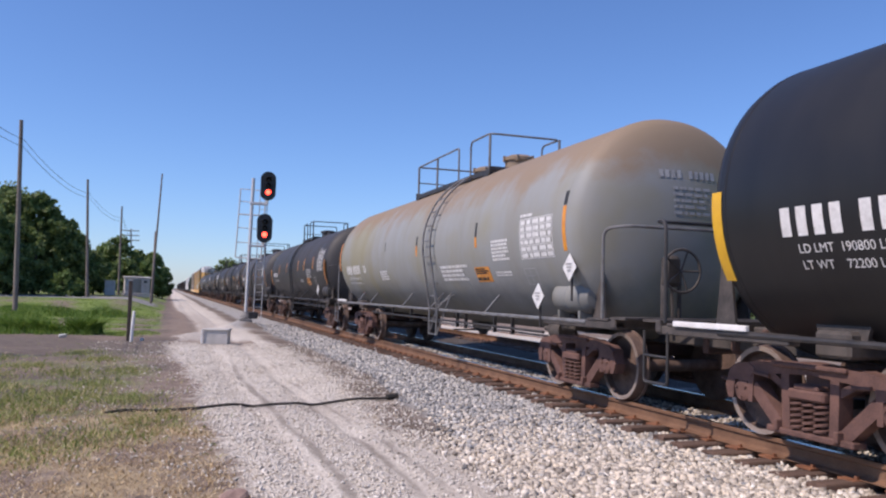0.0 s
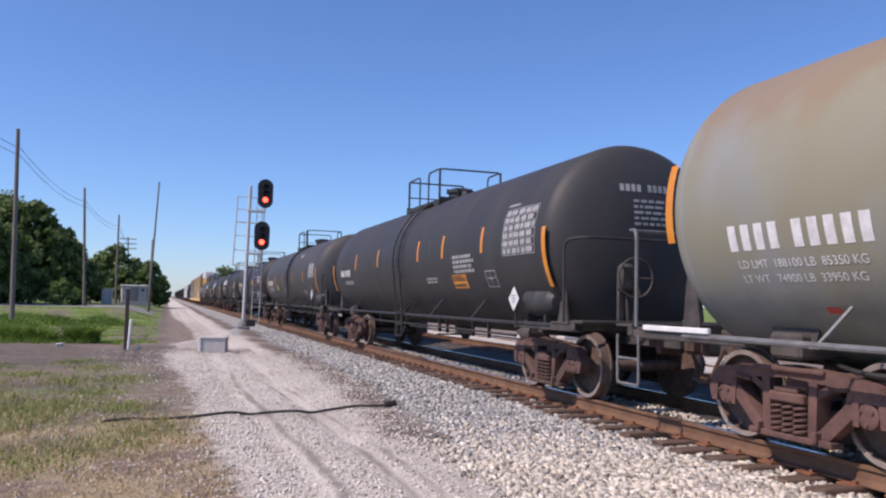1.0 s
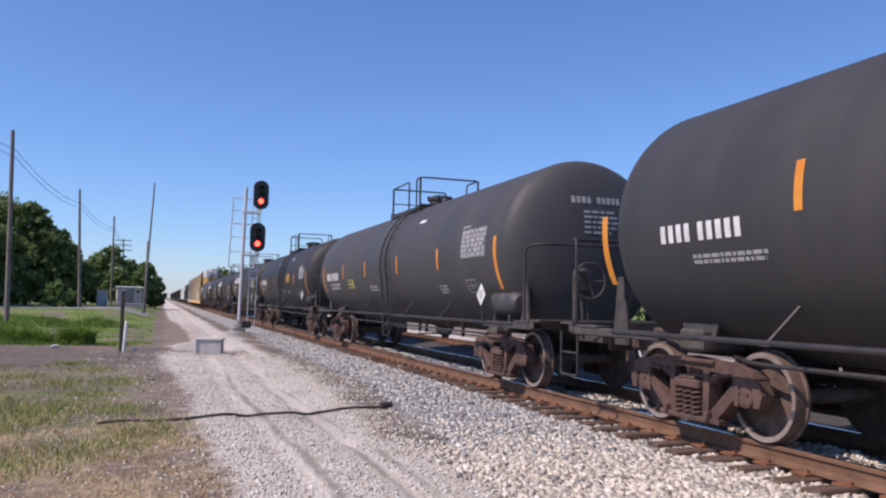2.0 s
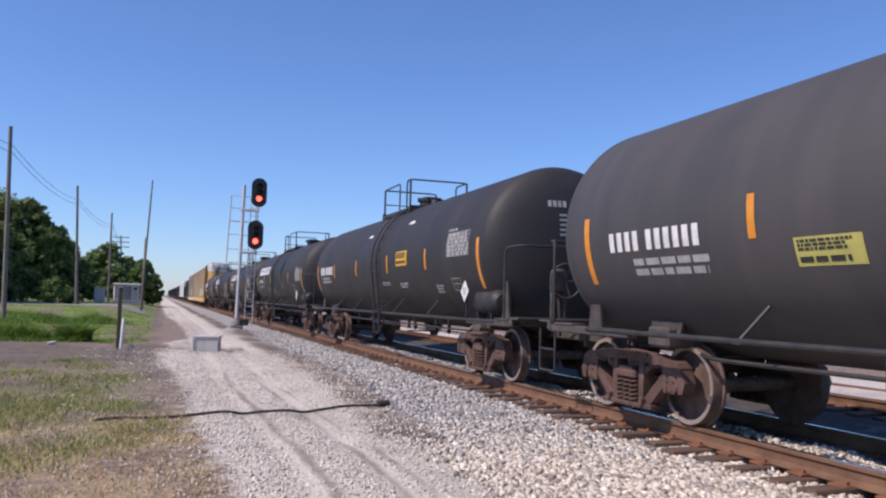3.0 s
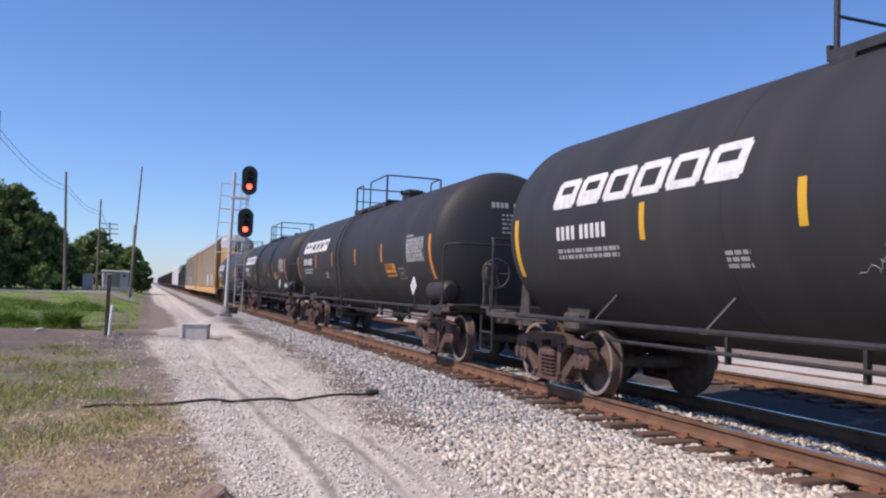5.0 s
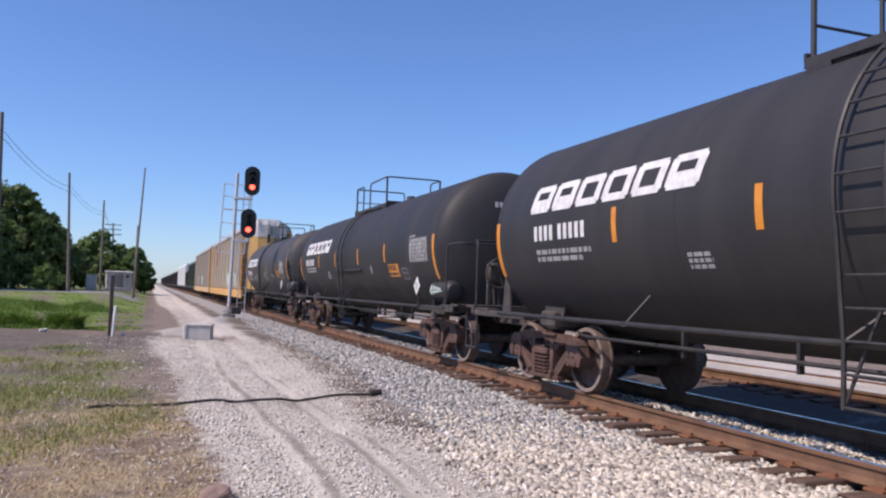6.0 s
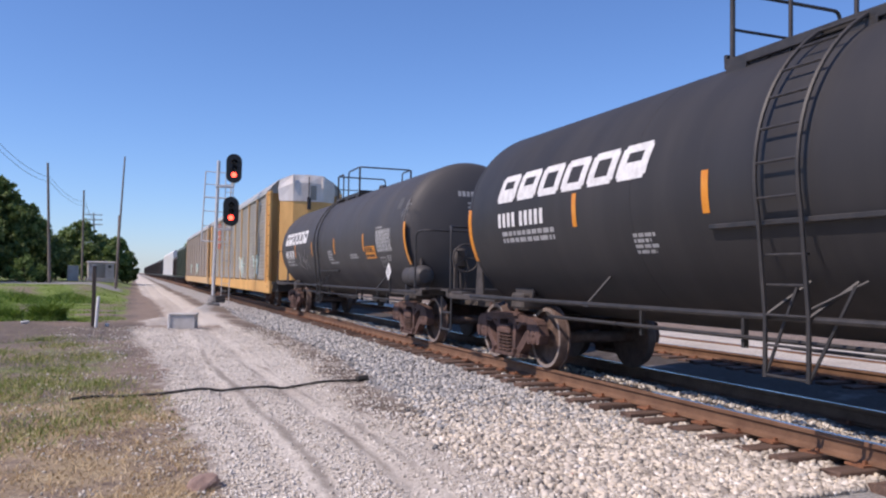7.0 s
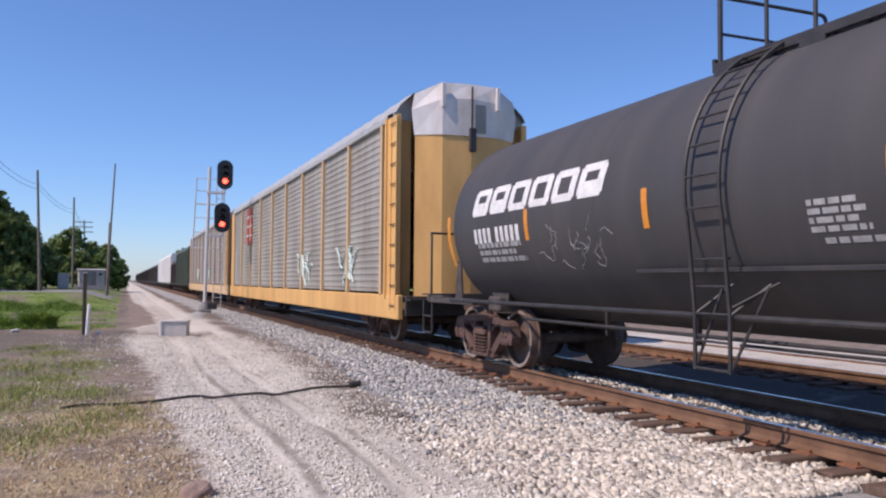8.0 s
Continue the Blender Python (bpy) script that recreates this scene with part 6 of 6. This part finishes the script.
def tree(x, y, h, w, seed, label, leaves=6000, leaf=LEAF, size=0.2, low=0.12, name="tree", group="trees along the verge"):
    r = np.random.RandomState(seed)
    z = z_at(x, y)
    root = tagged(new(name), label, name, group)
    root.location = (x, y, z - 0.05)
    bm = bmesh.new()
    lean = r.uniform(-0.3, 0.3, 2)
    trunk = [(lean[0] * t * t, lean[1] * t * t, h * 0.6 * t) for t in (0, 0.15, 0.4, 0.7, 1.0)]
    tube(bm, trunk, 0.045 * h * 0.5, 8, True, 0.012 * h * 0.5)
    lumps = []
    for i in range(130):
        a = r.uniform(0, 6.28)
        t = r.uniform(low, 0.95)
        env = w * 0.5 * math.sin(math.pi * min(0.97, 0.22 + 0.72 * t)) ** 0.7
        d = env * r.uniform(0.2, 1.05)
        c = Vector((d * math.cos(a), d * math.sin(a), h * (0.08 + 0.84 * t)))
        lumps.append((c.x, c.y, c.z, w * r.uniform(0.035, 0.115)))
        if i < 9:
            b = Vector(trunk[2]) * (0.5 + 0.5 * t)
            tube(bm, [b, b.lerp(c, 0.5) + Vector((0, 0, 0.1 * h)) * 0.5, c], 0.012 * h * 0.5, 5, True, 0.004 * h * 0.5)
    lumps.append((0, 0, h * 0.86, w * 0.16))
    part("trunk", bm, BARK, root, smooth=True)
    v, f = leaf_cloud(r, lumps, leaves, size)
    part("crown", numpy_mesh("crown", v, f, leaf), None, root)
    return root


BIG = "dense dark green leafy tree beside the lane"
for i, (x, y, h, w) in enumerate(((-13.6, 78, 10.2, 7.5), (-11.2, 77, 9.6, 5.5), (-9.4, 78, 7.4, 4.2), (-14.5, 72, 8, 7), (-12.5, 73, 6.5, 6), (-17.5, 74, 10.4, 7.5), (-8.6, 80, 6.4, 4.2), (-15.5, 66, 8.8, 6.5), (-22.5, 82, 11, 8), (-28, 76, 11, 8), (-13.6, 71, 6.0, 4.5), (-7.2, 86, 4.6, 3.2), (-9.8, 84, 7.0, 4.5))):
    tree(x, y, h, w, 50 + i, BIG, 15000, LEAF, 0.17, 0.0)
for i, (x, y, h, w) in enumerate(((-8.0, 112, 7.0, 4.5), (-6.2, 110, 8.0, 4.2), (-4.3, 114, 6.3, 4.0), (-2.2, 112, 6.1, 3.6), (-0.9, 116, 4.6, 2.6), (-10.5, 108, 5.8, 5.0), (-3.2, 109, 4.4, 3.4), (-5.5, 106, 4.6, 4.0))):
    tree(x, y, h, w, 70 + i, "mid-green leafy tree at the far end of the lane", 9000, LEAF if i % 3 else LEAF_LIGHT, 0.19, 0.02)
for i, (x, y, h, w) in enumerate(((11.5, 172, 8.2, 6.5), (14.2, 176, 7.4, 6), (18, 190, 8, 7))):
    tree(x, y, h, w, 90 + i, "round green tree across the tracks", 3000, LEAF, 0.3, 0.1)
for i, (x, y, h, w) in enumerate(((52, 46, 8.4, 8), (58, 50, 9.2, 8), (49, 57, 8.8, 8), (62, 40, 8.0, 8), (56, 66, 9.4, 9), (44, 72, 8.6, 8), (66, 58, 9, 9), (40, 90, 9, 9))):
    tree(x, y, h, w, 110 + i, "leafy green tree beyond the gravel yard", 3500, LEAF_LIGHT if i % 2 else LEAF, 0.28, 0.02)
for i, (x, y, h, w) in enumerate(((-7.75, 68, 2.15, 2.3), (-6.75, 69, 1.3, 1.5))):
    tree(x, y, h, w, 130 + i, "low bright green bush by the lane", 2600, LEAF_LIGHT, 0.1, 0.02, "bush", "bushes by the lane")


def yard_post(x, y):
    root = tagged(new("yard_post"), "tall white-painted steel post beyond the tracks", "post")
    root.location = (x, y, z_at(x, y))
    part("shaft", box(bmesh.new(), (0, 0, 2.9), (0.28, 0.28, 5.9), 0.02), WHITE_PAINT, root)
    for k in range(9):
        part("step", box(bmesh.new(), (-0.2, 0, 0.6 + 0.6 * k), (0.14, 0.3, 0.03)), GALV, root)


yard_post(36.2, 30.0)


def low_shed(x, y, turn):
    root = tagged(new("low_shed"), "low white gabled shed with grey roof among trees", "shed")
    root.matrix_basis = pose(x, y, z_at(x, y), 0, 0, turn)
    bm = bmesh.new()
    out = [(-4.2, 0), (4.2, 0), (4.2, 1.5), (0, 2.7), (-4.2, 1.5)]
    a = [bm.verts.new((-4, u, v)) for u, v in out]
    b = [bm.verts.new((4, u, v)) for u, v in out]
    bm.faces.new(a)
    bm.faces.new(b[::-1])
    for i in range(5):
        j = (i + 1) % 5
        bm.faces.new((a[i], b[i], b[j], a[j]))
    part("wall", bm, WHITE_PAINT, root)
    bm = bmesh.new()
    for s in (-1, 1):
        slab(bm, [(s * 4.6, 1.42), (s * 4.6, 1.52), (0, 2.84), (0, 2.74)], -4.4, 4.4)
    part("roof", bm, SHINGLE, root, "grey shingle roof")
    for k in (-2, 1.5):
        w = part("window", box(bmesh.new(), (-4.03, k, 0.85), (0.06, 0.9, 0.6), 0.01), CLEAR_DARK, root)
        part("frame", box(bmesh.new(), (-4.05, k, 0.5), (0.1, 1.2, 0.08), 0.01), WHITE_PAINT, w)


low_shed(82.0, 80.0, 35)


# ---- grass ----
def blades(name, label, n, place, tall, wide, mat, seed, flat=1.0):
    r = np.random.RandomState(seed)
    x, y, k = place(r, n)
    n = len(x)
    z = height(x, y)
    h = r.uniform(tall[0], tall[1], n) * k
    w = r.uniform(wide[0], wide[1], n)
    a, lean, b = r.uniform(0, 6.28, n), r.uniform(0.1, 1.2, n) * flat, r.uniform(0, 6.28, n)
    base_p = np.stack([x, y, z - 0.01], -1)
    side = np.stack([np.cos(a), np.sin(a), 0 * a], -1) * w[:, None]
    bend = np.stack([np.cos(b) * lean, np.sin(b) * lean, 0 * b], -1) * h[:, None]
    up = np.stack([0 * h, 0 * h, h], -1)
    v = np.stack([base_p - side, base_p + side, base_p + 0.55 * up + 0.3 * bend + side * 0.7, base_p + 0.55 * up + 0.3 * bend - side * 0.7, base_p + up * 0.93 + bend], 1)
    i = np.arange(n)[:, None] * 5
    f = np.concatenate([i + np.array([[0, 1, 2]]), i + np.array([[0, 2, 3]]), i + np.array([[3, 2, 4]])])
    return tagged(new(name, numpy_mesh(name, v.reshape(-1, 3), f, mat)), label, "grass", kind="stuff")


def verge(r, n):
    y = 28 + 32 * r.rand(n) ** 1.3
    x = -0.2 - (0.3 * y) * r.rand(n)
    k = 0.45 + 0.55 * np.clip(wobble(x, y, 6, 33) + 0.2, 0, 1)
    keep = (x < -0.45 + 0.35 * wobble(x, y, 3, 34)) & (wobble(x, y, 5, 33) + 0.35 * r.randn(n) > -0.1) & (y > 29.0 + 1.8 * wobble(x, y, 2.2, 35) + 1.0 * r.randn(n))
    return x[keep], y[keep], k[keep]


def clumps(r, n):
    c = np.array([(-4.5, 29.4, 0.55), (-4.0, 29.3, 0.5), (-3.6, 29.0, 0.45), (-4.9, 29.8, 0.6), (-2.85, 28.5, 0.34), (-2.5, 28.4, 0.36), (-2.35, 28.6, 0.3), (-6.2, 40, 1.4), (-5.9, 47, 2.2), (-3.2, 46, 2.0), (-7.8, 50, 2), (-5.6, 33.5, 1.2)])
    k = r.randint(0, len(c), n)
    u, v = r.randn(n), r.randn(n)
    x, y = c[k, 0] + u * c[k, 2] * 0.42, c[k, 1] + v * c[k, 2] * 0.6
    return x, y, (0.25 + 0.85 * np.exp(-(u * u + v * v) / 1.6)) * r.uniform(0.7, 1.1, len(c))[k]


def near_tufts(r, n):
    c = np.array([(-0.6, 9.4), (-0.15, 10.6), (-1.25, 8.7), (-0.5, 12.4), (-0.7, 16.5), (-1.75, 12.6), (-1.5, 11.6), (-2.1, 12.0), (-1.25, 12.9), (-2.4, 13.6), (-1.9, 10.6), (-1.1, 14.6), (-2.9, 15.5), (-2.6, 17.5), (-1.7, 16.2), (-1.4, 19), (-3.6, 19.5), (-2.0, 21)])
    k = r.randint(0, len(c), n)
    x, y = c[k, 0] + r.randn(n) * 0.28, c[k, 1] + r.randn(n) * 0.45
    return x, y, r.uniform(0.5, 1.1, n)


def sparse(r, n):
    y = 8.0 + 18 * r.rand(n)
    x = verge_edge(y) - 0.05 - 0.33 * y * r.rand(n) ** 1.2
    keep = wobble(x, y, 2.5, 37) + 0.4 * r.randn(n) > 0.1
    return x[keep], y[keep], np.full(keep.sum(), 0.7)


def dry(r, n):
    """Matted straw in uneven clumps along the road edge."""
    cy = 5.6 + 6.0 * r.rand(220) ** 1.1
    cx = verge_edge(cy) - 0.1 - 2.4 * r.rand(220) ** 1.3
    k = r.randint(0, 220, n)
    x, y = cx[k] + 0.13 * r.randn(n), cy[k] + 0.16 * r.randn(n)
    keep = x < verge_edge(y) + 0.1 * r.randn(n)
    return x[keep], y[keep], r.uniform(0.5, 1.3, keep.sum())


blades("verge_grass", "thick green grass on the verge", 46000, verge, (0.04, 0.14), (0.008, 0.022), SHORT_GRASS, 41)
blades("tall_grass", "tall dark green grass clumps by the pole", 24000, clumps, (0.22, 0.7), (0.012, 0.03), BLADE, 42)
blades("near_grass", "pale green weed tufts in dry soil", 12000, near_tufts, (0.04, 0.15), (0.004, 0.009), WEED, 43, 1.4)
blades("sparse_grass", "thin low weeds on bare soil", 4500, sparse, (0.02, 0.08), (0.005, 0.011), WEED, 44, 1.8)
blades("dry_grass", "flattened dry straw along the road edge", 15000, dry, (0.02, 0.07), (0.003, 0.008), STRAW, 45, 2.2)


# ---- what moves ----
def motions():
    """The whole train rolls by at one speed; its wheelsets turn with it."""
    # small surges of the train along the track, half second by half second
    surge = (-0.45, 0, -0.45, 0, -0.1, -0.25, -0.32, 0, -0.26, 0, -0.1, -0.25, -0.41, 0, -0.2, 0, -0.22)
    for car, y in CARS:
        walk(car, [(k * 0.5, pose(TRACK_X, y + SPEED * (7 - k * 0.5) + e, RAIL)) for k, e in enumerate(surge)])
    step = 1 / FPS
    for w, y in MOVERS:
        walk(w, [(k * step, pose(0, y, 0.457, math.degrees(SPEED * k * step / 0.457) % 360)) for k in range(8 * FPS + 1)])


motions()
